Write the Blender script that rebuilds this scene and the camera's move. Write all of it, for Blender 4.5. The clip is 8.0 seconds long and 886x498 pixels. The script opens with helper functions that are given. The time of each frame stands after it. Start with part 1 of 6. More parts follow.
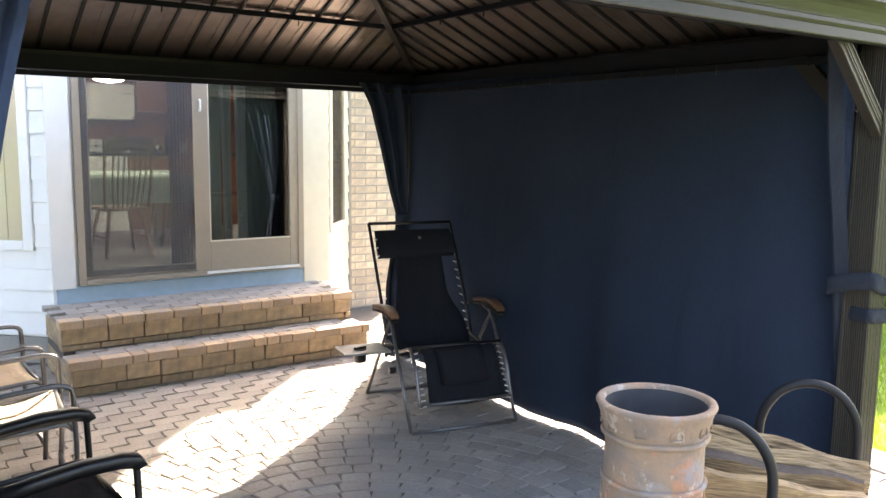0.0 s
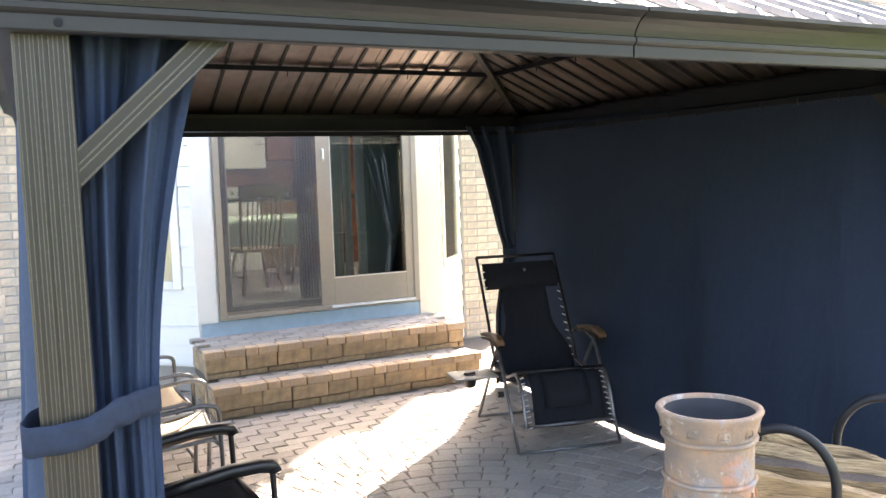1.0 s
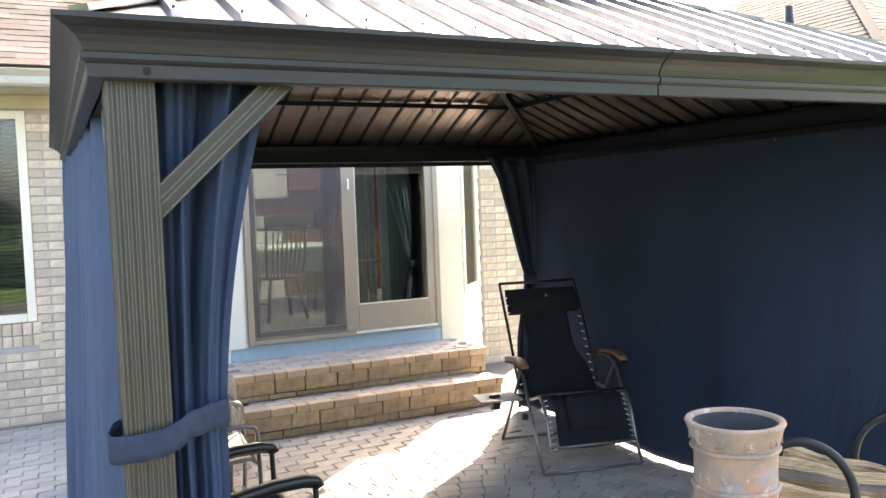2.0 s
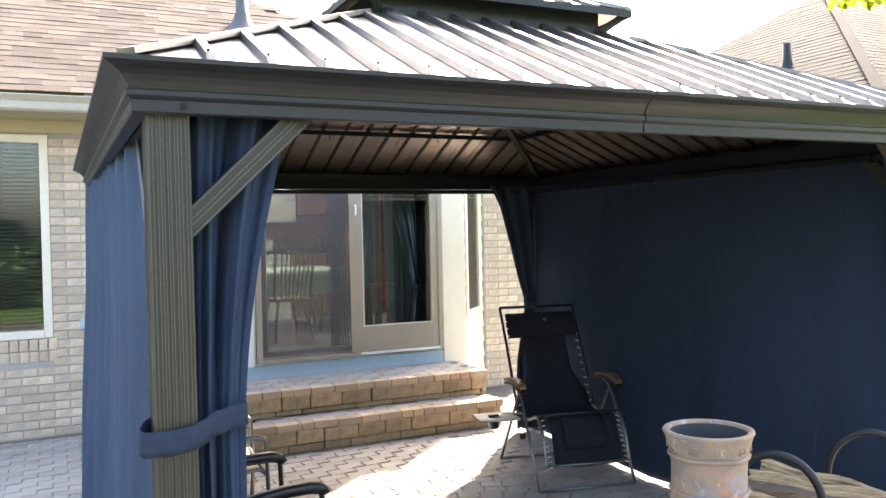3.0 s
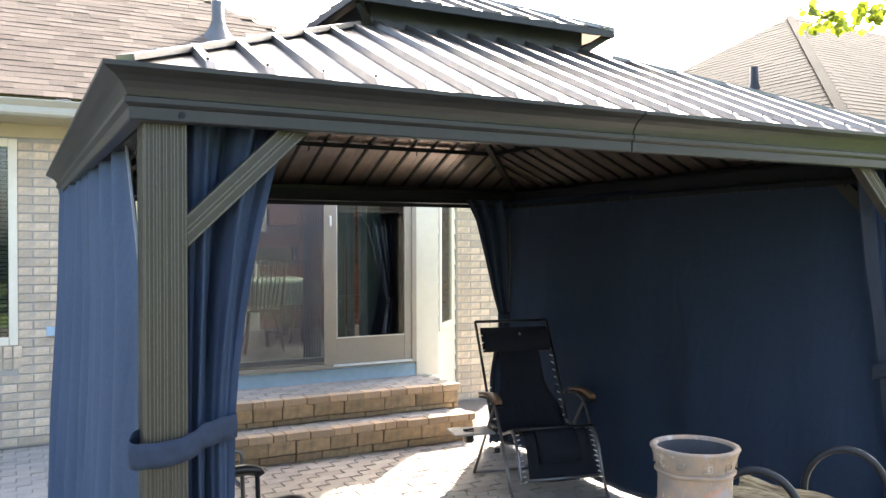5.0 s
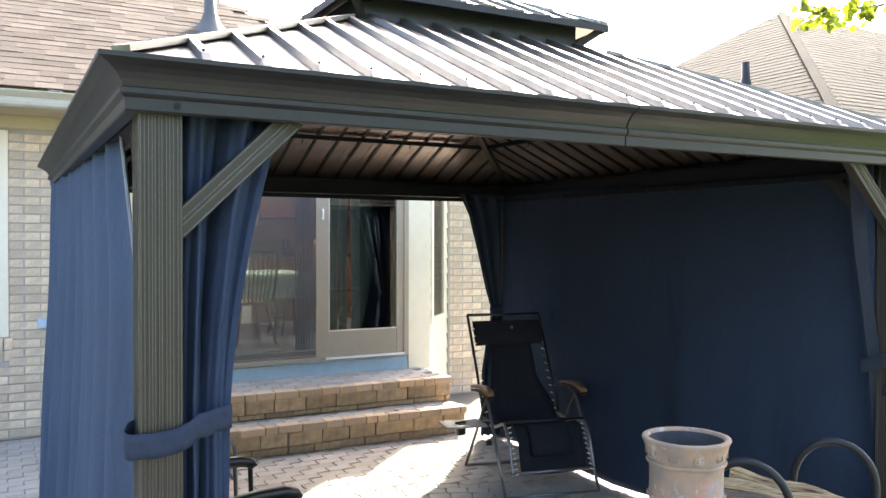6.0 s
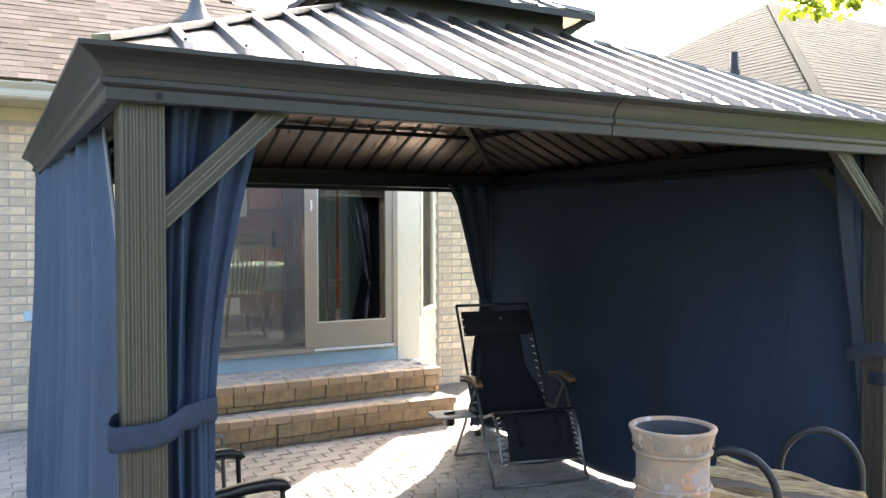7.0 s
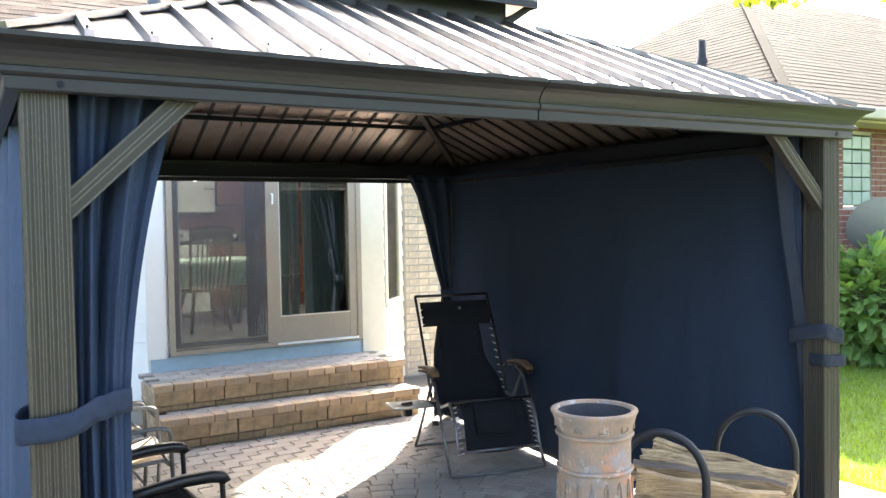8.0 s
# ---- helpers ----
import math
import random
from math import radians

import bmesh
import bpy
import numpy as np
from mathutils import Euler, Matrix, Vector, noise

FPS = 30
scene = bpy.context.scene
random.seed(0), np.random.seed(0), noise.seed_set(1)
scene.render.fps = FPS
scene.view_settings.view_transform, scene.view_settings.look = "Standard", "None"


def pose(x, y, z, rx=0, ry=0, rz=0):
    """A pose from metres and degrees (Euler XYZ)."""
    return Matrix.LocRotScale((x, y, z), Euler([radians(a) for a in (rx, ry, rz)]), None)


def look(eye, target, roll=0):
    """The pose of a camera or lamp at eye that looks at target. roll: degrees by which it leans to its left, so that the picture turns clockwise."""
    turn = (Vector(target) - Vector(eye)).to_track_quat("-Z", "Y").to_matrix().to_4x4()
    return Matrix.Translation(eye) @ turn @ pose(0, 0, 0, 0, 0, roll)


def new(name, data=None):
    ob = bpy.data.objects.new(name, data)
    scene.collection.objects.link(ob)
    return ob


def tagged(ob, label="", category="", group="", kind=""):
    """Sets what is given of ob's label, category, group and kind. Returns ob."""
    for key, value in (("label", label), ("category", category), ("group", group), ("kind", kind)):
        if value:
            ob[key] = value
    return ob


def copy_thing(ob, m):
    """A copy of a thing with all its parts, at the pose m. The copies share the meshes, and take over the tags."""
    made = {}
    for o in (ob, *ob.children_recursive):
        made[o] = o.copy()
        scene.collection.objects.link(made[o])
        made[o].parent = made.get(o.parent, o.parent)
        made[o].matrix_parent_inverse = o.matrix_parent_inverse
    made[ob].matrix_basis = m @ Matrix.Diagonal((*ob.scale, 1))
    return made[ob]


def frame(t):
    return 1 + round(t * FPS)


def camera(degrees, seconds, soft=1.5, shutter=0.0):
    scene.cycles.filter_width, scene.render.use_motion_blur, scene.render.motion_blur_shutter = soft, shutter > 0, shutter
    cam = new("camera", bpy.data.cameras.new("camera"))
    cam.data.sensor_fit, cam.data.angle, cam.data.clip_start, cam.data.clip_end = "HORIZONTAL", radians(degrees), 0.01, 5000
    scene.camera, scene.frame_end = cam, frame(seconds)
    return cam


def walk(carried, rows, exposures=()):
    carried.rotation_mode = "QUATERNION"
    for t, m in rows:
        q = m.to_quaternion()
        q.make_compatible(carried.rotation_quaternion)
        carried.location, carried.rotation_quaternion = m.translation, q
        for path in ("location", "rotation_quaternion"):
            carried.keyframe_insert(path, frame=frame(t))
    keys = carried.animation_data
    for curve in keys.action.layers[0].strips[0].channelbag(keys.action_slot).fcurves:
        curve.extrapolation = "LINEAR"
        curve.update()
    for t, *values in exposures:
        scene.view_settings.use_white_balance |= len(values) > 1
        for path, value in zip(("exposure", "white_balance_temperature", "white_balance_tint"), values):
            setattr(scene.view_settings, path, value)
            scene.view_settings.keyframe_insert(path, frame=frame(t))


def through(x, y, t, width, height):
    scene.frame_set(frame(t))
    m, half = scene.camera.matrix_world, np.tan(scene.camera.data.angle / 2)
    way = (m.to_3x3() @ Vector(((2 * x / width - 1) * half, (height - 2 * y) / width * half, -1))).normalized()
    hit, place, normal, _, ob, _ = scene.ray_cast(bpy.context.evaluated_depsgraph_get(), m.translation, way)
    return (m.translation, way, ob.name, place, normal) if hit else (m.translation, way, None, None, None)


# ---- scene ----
cam = camera(56.9, 8.0)
METRES, EYE, TILT, LEAN, TURN = 8.0, 1.5, 0.0, 0.0, 0.0
PATH = [
    (0, (0.121, -1.718, 1.681), (1.256, -0.092, 1.421), 0.7),
    (0.5, (0.115, -2.029, 1.724), (1.092, -0.298, 1.501), -0.8),
    (1, (0.023, -2.092, 1.723), (0.908, -0.307, 1.545), -1.8),
    (1.5, (-0.094, -2.099, 1.738), (0.779, -0.305, 1.597), -2.2),
    (2.8, (-0.206, -2.448, 1.723), (0.648, -0.64, 1.667), -1.4),
    (3, (-0.242, -2.447, 1.724), (0.615, -0.64, 1.682), -1.2),
    (3.5, (-0.318, -2.414, 1.721), (0.539, -0.607, 1.698), -0.8),
    (4, (-0.315, -2.406, 1.73), (0.572, -0.614, 1.722), -0.5),
    (4.5, (-0.319, -2.41, 1.73), (0.597, -0.631, 1.724), -0.3),
    (6, (-0.343, -2.42, 1.723), (0.61, -0.662, 1.697), 0.1),
    (6.5, (-0.342, -2.408, 1.722), (0.617, -0.653, 1.688), 0.1),
    (7, (-0.326, -2.417, 1.721), (0.648, -0.67, 1.673), -0.1),
    (7.5, (-0.245, -2.461, 1.716), (0.747, -0.726, 1.661), -0.5),
    (8, (-0.135, -2.519, 1.693), (0.868, -0.79, 1.63), -1.0),
]
walk(cam, [(t, look(eye, target, roll)) for t, eye, target, roll in PATH], [(0.0, 3.42, 7400, 16), (1.0, 3.68, 7350, 16), (1.6, 3.62, 7250, 15), (3.5, 3.28, 7000, 13), (7.0, 3.2, 6850, 11), (8.0, 3.4, 6850, 11)])

# ---- light and world ----
SUN_TO = Vector((0.90, 0.86, 1.0)).normalized()
sun_el = math.asin(SUN_TO.z)
sun_az = math.atan2(SUN_TO.x, SUN_TO.y)
world = bpy.data.worlds.new("sky")
scene.world = world
world.use_nodes = True
wn = world.node_tree.nodes
sky = wn.new("ShaderNodeTexSky")
sky.sky_type = "NISHITA"
sky.sun_disc = False
sky.sun_elevation = sun_el
sky.sun_rotation = sun_az
sky.dust_density = 4.0
sky.air_density = 1.0
world.node_tree.links.new(sky.outputs[0], wn["Background"].inputs[0])
wn["Background"].inputs[1].default_value = 0.15
sun = new("sun", bpy.data.lights.new("sun", "SUN"))
sun.data.energy = 4.0
sun.data.angle = radians(0.5)
sun.data.color = (1.0, 0.93, 0.82)
sun.matrix_world = look(SUN_TO * 50, (0, 0, 0))


# ---- materials ----
def mat_base(name):
    m = bpy.data.materials.new(name)
    m.use_nodes = True
    nt = m.node_tree
    return m, nt, nt.nodes, nt.links, nt.nodes["Principled BSDF"]


def mat(name, col, rough=0.6, metal=0.0, col2=None, scale=20.0, amount=0.35, bump=0.0, bump_scale=None,
        stretch=(1, 1, 1), turn=0.0, rnd=0.0, spec=0.5, coarse=1.5):
    """A surface with grain and wear at two scales, and a shade of its own for each piece (rnd)."""
    m, nt, n, l, b = mat_base(name)
    b.inputs["Roughness"].default_value = rough
    b.inputs["Metallic"].default_value = metal
    b.inputs["Specular IOR Level"].default_value = spec
    tc = n.new("ShaderNodeTexCoord")
    mp = n.new("ShaderNodeMapping")
    mp.inputs["Scale"].default_value = stretch
    if turn:
        rot = n.new("ShaderNodeMapping")
        rot.inputs["Rotation"].default_value = (0, 0, radians(turn))
        l.new(tc.outputs["Object"], rot.inputs[0])
        l.new(rot.outputs[0], mp.inputs[0])
    else:
        l.new(tc.outputs["Object"], mp.inputs[0])
    fine = n.new("ShaderNodeTexNoise")
    fine.inputs["Scale"].default_value = scale
    fine.inputs["Detail"].default_value = 6
    big = n.new("ShaderNodeTexNoise")
    big.inputs["Scale"].default_value = coarse
    big.inputs["Detail"].default_value = 3
    l.new(mp.outputs[0], fine.inputs[0])
    l.new(tc.outputs["Object"], big.inputs[0])
    add = n.new("ShaderNodeMath")
    add.operation = "ADD"
    l.new(fine.outputs[0], add.inputs[0])
    l.new(big.outputs[0], add.inputs[1])
    ramp = n.new("ShaderNodeMapRange")
    ramp.inputs[1].default_value = 0.65
    ramp.inputs[2].default_value = 1.35
    l.new(add.outputs[0], ramp.inputs[0])
    mix = n.new("ShaderNodeMix")
    mix.data_type = "RGBA"
    c2 = col2 or tuple(c * (1 - amount) for c in col)
    mix.inputs["A"].default_value = (*c2, 1)
    mix.inputs["B"].default_value = (*col, 1)
    l.new(ramp.outputs[0], mix.inputs["Factor"])
    out = mix.outputs["Result"]
    if rnd:
        info = n.new("ShaderNodeObjectInfo")
        mr = n.new("ShaderNodeMapRange")
        mr.inputs[3].default_value = 1 - rnd
        mr.inputs[4].default_value = 1 + rnd
        l.new(info.outputs["Random"], mr.inputs[0])
        hs = n.new("ShaderNodeHueSaturation")
        l.new(mr.outputs[0], hs.inputs["Value"])
        l.new(out, hs.inputs["Color"])
        out = hs.outputs[0]
    l.new(out, b.inputs["Base Color"])
    if bump:
        bp = n.new("ShaderNodeBump")
        bp.inputs["Strength"].default_value = bump
        bp.inputs["Distance"].default_value = 0.01
        bn = fine
        if bump_scale:
            bn = n.new("ShaderNodeTexNoise")
            bn.inputs["Scale"].default_value = bump_scale
            bn.inputs["Detail"].default_value = 4
            l.new(mp.outputs[0], bn.inputs[0])
        l.new(bn.outputs[0], bp.inputs["Height"])
        l.new(bp.outputs[0], b.inputs["Normal"])
    return m


def cloth_mat(name, col, through=0.15, rough=0.9, weave=900.0):
    """Woven cloth that lets a little light through."""
    m = mat(name, col, rough, 0, scale=60, amount=0.25, bump=0.15, bump_scale=weave, spec=0.2)
    n, l = m.node_tree.nodes, m.node_tree.links
    b = n["Principled BSDF"]
    tc = n.new("ShaderNodeTexCoord")
    mp = n.new("ShaderNodeMapping")
    mp.inputs["Scale"].default_value = (9, 9, 2.2)
    ns = n.new("ShaderNodeTexNoise")
    ns.inputs["Scale"].default_value = 1.0
    ns.inputs["Detail"].default_value = 3
    ns.inputs["Distortion"].default_value = 1.2
    crease = n.new("ShaderNodeBump")
    crease.inputs["Strength"].default_value = 0.33
    crease.inputs["Distance"].default_value = 0.03
    l.new(tc.outputs["Object"], mp.inputs[0])
    l.new(mp.outputs[0], ns.inputs[0])
    l.new(ns.outputs[0], crease.inputs["Height"])
    l.new(b.inputs["Normal"].links[0].from_socket, crease.inputs["Normal"])
    l.new(crease.outputs[0], b.inputs["Normal"])
    tr = n.new("ShaderNodeBsdfTranslucent")
    tr.inputs[0].default_value = (*[min(1, c * 1.4) for c in col], 1)
    l.new(crease.outputs[0], tr.inputs["Normal"])
    mx = n.new("ShaderNodeMixShader")
    mx.inputs[0].default_value = through
    l.new(b.outputs[0], mx.inputs[1])
    l.new(tr.outputs[0], mx.inputs[2])
    l.new(mx.outputs[0], n["Material Output"].inputs[0])
    return m


def glass_mat(name, clear=0.85, tint=(0.9, 0.95, 0.93), ior=1.8):
    m, nt, n, l, b = mat_base(name)
    n.remove(b)
    g = n.new("ShaderNodeBsdfGlossy")
    g.inputs["Roughness"].default_value = 0.01
    t = n.new("ShaderNodeBsdfTransparent")
    t.inputs[0].default_value = (*[c * clear for c in tint], 1)
    fr = n.new("ShaderNodeFresnel")
    fr.inputs[0].default_value = ior
    mx = n.new("ShaderNodeMixShader")
    l.new(fr.outputs[0], mx.inputs[0])
    l.new(t.outputs[0], mx.inputs[1])
    l.new(g.outputs[0], mx.inputs[2])
    l.new(mx.outputs[0], n["Material Output"].inputs[0])
    return m


def leaf_mat(name, col, rnd=0.35, through=0.45):
    m, nt, n, l, b = mat_base(name)
    b.inputs["Roughness"].default_value = 0.5
    geo = n.new("ShaderNodeNewGeometry")
    mr = n.new("ShaderNodeMapRange")
    mr.inputs[3].default_value = 1 - rnd
    mr.inputs[4].default_value = 1 + rnd
    l.new(geo.outputs["Random Per Island"], mr.inputs[0])
    hs = n.new("ShaderNodeHueSaturation")
    hs.inputs["Color"].default_value = (*col, 1)
    l.new(mr.outputs[0], hs.inputs["Value"])
    l.new(hs.outputs[0], b.inputs["Base Color"])
    tr = n.new("ShaderNodeBsdfTranslucent")
    hs2 = n.new("ShaderNodeHueSaturation")
    hs2.inputs["Color"].default_value = (col[0] * 2.2, col[1] * 1.9, col[2] * 0.8, 1)
    l.new(mr.outputs[0], hs2.inputs["Value"])
    l.new(hs2.outputs[0], tr.inputs[0])
    mx = n.new("ShaderNodeMixShader")
    mx.inputs[0].default_value = through
    l.new(b.outputs[0], mx.inputs[1])
    l.new(tr.outputs[0], mx.inputs[2])
    l.new(mx.outputs[0], n["Material Output"].inputs[0])
    return m


METAL_DARK = mat("powder_coated_metal", (0.0175, 0.0172, 0.0175), 0.42, 0.0, spec=0.32, scale=30, amount=0.3, bump=0.04, bump_scale=250)
METAL_INNER = mat("dark_inner_beam", (0.011, 0.012, 0.016), 0.6, 0.0, spec=0.15, scale=30, amount=0.3)
METAL_POST = mat("brushed_bronze_metal", (0.033, 0.0305, 0.025), 0.42, 0.15, spec=0.35, scale=18, amount=0.16, stretch=(60, 60, 0.5), bump=0.05)
# post bronze made paler, painting the light caught on the ridges
METAL_RIDGE_LIT = mat("bronze_ridge_highlight", (0.105, 0.096, 0.077), 0.4, 0.3, scale=18, amount=0.6, stretch=(40, 40, 2))
METAL_ROOF = mat("roof_steel", (0.205, 0.192, 0.178), 0.40, 0.8, scale=12, amount=0.35, bump=0.05, bump_scale=6)
METAL_UNDER = mat("roof_underside_steel", (0.36, 0.30, 0.265), 0.33, 0.85, scale=12, amount=0.35)
METAL_BLACK = mat("black_steel", (0.02, 0.02, 0.021), 0.35, 0.3, scale=40, amount=0.3)
METAL_TUBE = mat("grey_tube_steel", (0.20, 0.20, 0.205), 0.30, 0.8, scale=40, amount=0.3)
CHROME = mat("chrome", (0.7, 0.7, 0.7), 0.15, 1.0, scale=50, amount=0.1)
# one canvas: paler where lit, inside and front gather darkened to paint shade
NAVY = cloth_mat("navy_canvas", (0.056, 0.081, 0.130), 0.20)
NAVY_SHADED = cloth_mat("navy_canvas_shaded", (0.024, 0.038, 0.064), 0.10)
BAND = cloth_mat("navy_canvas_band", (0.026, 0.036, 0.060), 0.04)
NAVY_GATHER_SHADED = cloth_mat("navy_canvas_shaded_gather", (0.030, 0.047, 0.086), 0.07)
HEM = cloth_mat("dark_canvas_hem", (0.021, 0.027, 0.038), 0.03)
LACE = mat("white_elastic_lace", (0.75, 0.75, 0.73), 0.6, 0, scale=40, amount=0.1)
PIPING = cloth_mat("grey_zip_tape", (0.30, 0.31, 0.34), 0.05)
BLACK_CLOTH = cloth_mat("black_mesh_cloth", (0.016, 0.017, 0.022), 0.06)
TAN_CLOTH = cloth_mat("tan_sling_cloth", (0.55, 0.47, 0.36), 0.15)
PAVER = mat("paver_stone", (0.37, 0.33, 0.285), 0.85, 0, col2=(0.24, 0.215, 0.19), scale=45, bump=0.5, rnd=0.17, coarse=3)
PAVER_JOINT = mat("paver_joint_sand", (0.13, 0.115, 0.10), 0.95, 0, scale=120, bump=0.4)
STEP_CAP = mat("step_cap_stone", (0.54, 0.385, 0.245), 0.85, 0, col2=(0.36, 0.265, 0.18), scale=40, bump=0.5, rnd=0.22, coarse=3)
STEP_BLOCK = mat("step_wall_block", (0.50, 0.355, 0.205), 0.9, 0, col2=(0.28, 0.21, 0.14), scale=22, bump=0.9, rnd=0.2, coarse=5)
MORTAR = mat("mortar", (0.40, 0.37, 0.33), 0.95, 0, scale=150, bump=0.3)
BRICK = mat("pale_face_brick", (0.62, 0.50, 0.37), 0.85, 0, col2=(0.44, 0.34, 0.245), scale=30, bump=0.35, rnd=0.2, coarse=6)
BRICK_RED = mat("red_face_brick", (0.20, 0.075, 0.055), 0.85, 0, col2=(0.13, 0.05, 0.038), scale=30, bump=0.3, coarse=4)
SIDING = mat("white_siding", (0.78, 0.77, 0.74), 0.55, 0, scale=8, amount=0.07, coarse=0.8)
BLUE_BAND = mat("pale_blue_sheet", (0.36, 0.49, 0.60), 0.6, 0, scale=14, amount=0.18)
FRAME_TAUPE = mat("taupe_door_frame", (0.33, 0.275, 0.215), 0.5, 0, scale=25, amount=0.12)
FRAME_CREAM = mat("cream_trim", (0.70, 0.64, 0.52), 0.55, 0, scale=12, amount=0.1)
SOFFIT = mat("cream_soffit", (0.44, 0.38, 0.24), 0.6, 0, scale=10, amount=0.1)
GUTTER = mat("cream_gutter", (0.35, 0.325, 0.25), 0.45, 0, scale=10, amount=0.15)
SHINGLE = mat("tan_asphalt_shingle", (0.126, 0.104, 0.087), 0.95, 0, col2=(0.092, 0.076, 0.064), scale=60, bump=0.5, rnd=0.22, coarse=2, spec=0.05)
SHINGLE_GREY = mat("grey_asphalt_shingle", (0.06, 0.052, 0.043), 0.95, 0, col2=(0.13, 0.123, 0.114), scale=60, bump=0.6, coarse=1, spec=0.05)
GREY_PAINT = mat("grey_pipe_paint", (0.07, 0.072, 0.076), 0.6, 0, scale=15, amount=0.2)
TERRACOTTA = mat("weathered_terracotta", (0.27, 0.175, 0.108), 0.85, 0, col2=(0.165, 0.13, 0.105), scale=14, bump=0.45, bump_scale=60, coarse=7)
def patch(m, col, scale, lo, hi, amount=0.8, seed=0.0):
    """Lays blotches of another colour over a material's colour."""
    n, l = m.node_tree.nodes, m.node_tree.links
    b = n["Principled BSDF"]
    old = b.inputs["Base Color"].links[0].from_socket
    tc = n.new("ShaderNodeTexCoord")
    mp = n.new("ShaderNodeMapping")
    mp.inputs["Location"].default_value = (seed, seed * 1.7, seed * 0.6)
    l.new(tc.outputs["Object"], mp.inputs[0])
    ns = n.new("ShaderNodeTexNoise")
    ns.inputs["Scale"].default_value = scale
    ns.inputs["Detail"].default_value = 5
    ns.inputs["Roughness"].default_value = 0.65
    l.new(mp.outputs[0], ns.inputs[0])
    mr = n.new("ShaderNodeMapRange")
    mr.inputs[1].default_value, mr.inputs[2].default_value = lo, hi
    mr.inputs[4].default_value = amount
    l.new(ns.outputs[0], mr.inputs[0])
    mx = n.new("ShaderNodeMix")
    mx.data_type = "RGBA"
    l.new(mr.outputs[0], mx.inputs["Factor"])
    l.new(old, mx.inputs["A"])
    mx.inputs["B"].default_value = (*col, 1)
    l.new(mx.outputs["Result"], b.inputs["Base Color"])


RACK_BLACK = mat("rack_enamel", (0.013, 0.014, 0.016), 0.5, 0.0, scale=40, amount=0.4, spec=0.3)
POT_INSIDE = mat("dark_inner_clay", (0.04, 0.04, 0.045), 0.9, 0, scale=20, bump=0.3)
LOG_WOOD = mat("split_firewood", (0.53, 0.365, 0.19), 0.85, 0, col2=(0.14, 0.085, 0.045), scale=6, stretch=(1.3, 26, 26), turn=51.7, bump=1.0, coarse=7)
BARK = mat("firewood_bark", (0.13, 0.095, 0.07), 0.95, 0, scale=20, stretch=(2, 8, 8), bump=1.0)
ARM_WOOD = mat("varnished_wood", (0.20, 0.105, 0.05), 0.35, 0, scale=12, stretch=(1, 12, 12), amount=0.4)
PLASTIC_GREY = mat("grey_plastic", (0.20, 0.20, 0.20), 0.5, 0, scale=20, amount=0.15)
GLASS = glass_mat("coated_door_glass", ior=2.5)
GLASS_SLIDE = glass_mat("slider_glass", ior=1.6)
GLASS_WIN = glass_mat("blind_window_glass", ior=1.55)
GLASS_BAY = glass_mat("bay_window_glass", clear=0.95, tint=(1.0, 0.98, 0.94), ior=1.3)
GLASS_BLOCK = mat("glass_block", (0.22, 0.32, 0.285), 0.12, 0, scale=6, amount=0.25, bump=0.4, bump_scale=14)
GRASS = mat("lawn_soil", (0.088, 0.145, 0.022), 0.95, 0, col2=(0.06, 0.105, 0.018), scale=8, bump=0.8, bump_scale=90)
BLADE = leaf_mat("grass_blade", (0.098, 0.175, 0.020))
LEAF = leaf_mat("shrub_leaf", (0.125, 0.225, 0.07), through=0.35)
LEAF_TREE = leaf_mat("tree_leaf", (0.10, 0.14, 0.02), through=0.5)
TWIG = mat("twig_bark", (0.10, 0.075, 0.055), 0.9, 0, scale=30)
CONCRETE = mat("concrete_edge", (0.52, 0.47, 0.42), 0.9, 0, scale=30, amount=0.2, bump=0.4)
INT_WALL = mat("interior_wall_paint", (0.30, 0.14, 0.10), 0.7, 0, scale=6, amount=0.1)
INT_FLOOR = mat("interior_tile_floor", (0.42, 0.43, 0.44), 0.4, 0, scale=6, amount=0.2)
INT_WOOD = mat("oak_furniture", (0.28, 0.15, 0.08), 0.45, 0, scale=10, stretch=(8, 8, 1), amount=0.4)
CHERRY = mat("cherry_cabinet", (0.30, 0.12, 0.065), 0.4, 0, scale=8, stretch=(6, 6, 1), amount=0.35)
APPLIANCE = mat("white_enamel", (0.75, 0.75, 0.73), 0.3, 0, scale=6, amount=0.05)
COUNTER = mat("dark_countertop", (0.06, 0.055, 0.055), 0.25, 0, scale=90, amount=0.5)
BLIND = mat("green_blind_vane", (0.50, 0.55, 0.50), 0.6, 0, scale=12, amount=0.2)
BLIND_SLAT = mat("pale_blind_slat", (0.12, 0.13, 0.125), 0.5, 0, scale=12, amount=0.1)
CLOTH_GREEN = cloth_mat("pale_green_tablecloth", (0.38, 0.47, 0.40), 0.05)
patch(TERRACOTTA, (0.42, 0.16, 0.07), 7, 0.54, 0.66, 0.75, 2.0)
patch(TERRACOTTA, (0.20, 0.21, 0.23), 9, 0.56, 0.68, 0.7, 5.0)
patch(TERRACOTTA, (0.40, 0.35, 0.29), 22, 0.57, 0.66, 0.6, 9.0)
patch(PAVER, (0.27, 0.27, 0.265), 0.9, 0.42, 0.62, 0.6, 3.0)
patch(STEP_CAP, (0.36, 0.32, 0.28), 5, 0.5, 0.65, 0.6, 4.0)
patch(STEP_BLOCK, (0.22, 0.18, 0.135), 6, 0.52, 0.66, 0.7, 1.0)
patch(BRICK, (0.36, 0.31, 0.26), 7, 0.56, 0.66, 0.6, 6.0)


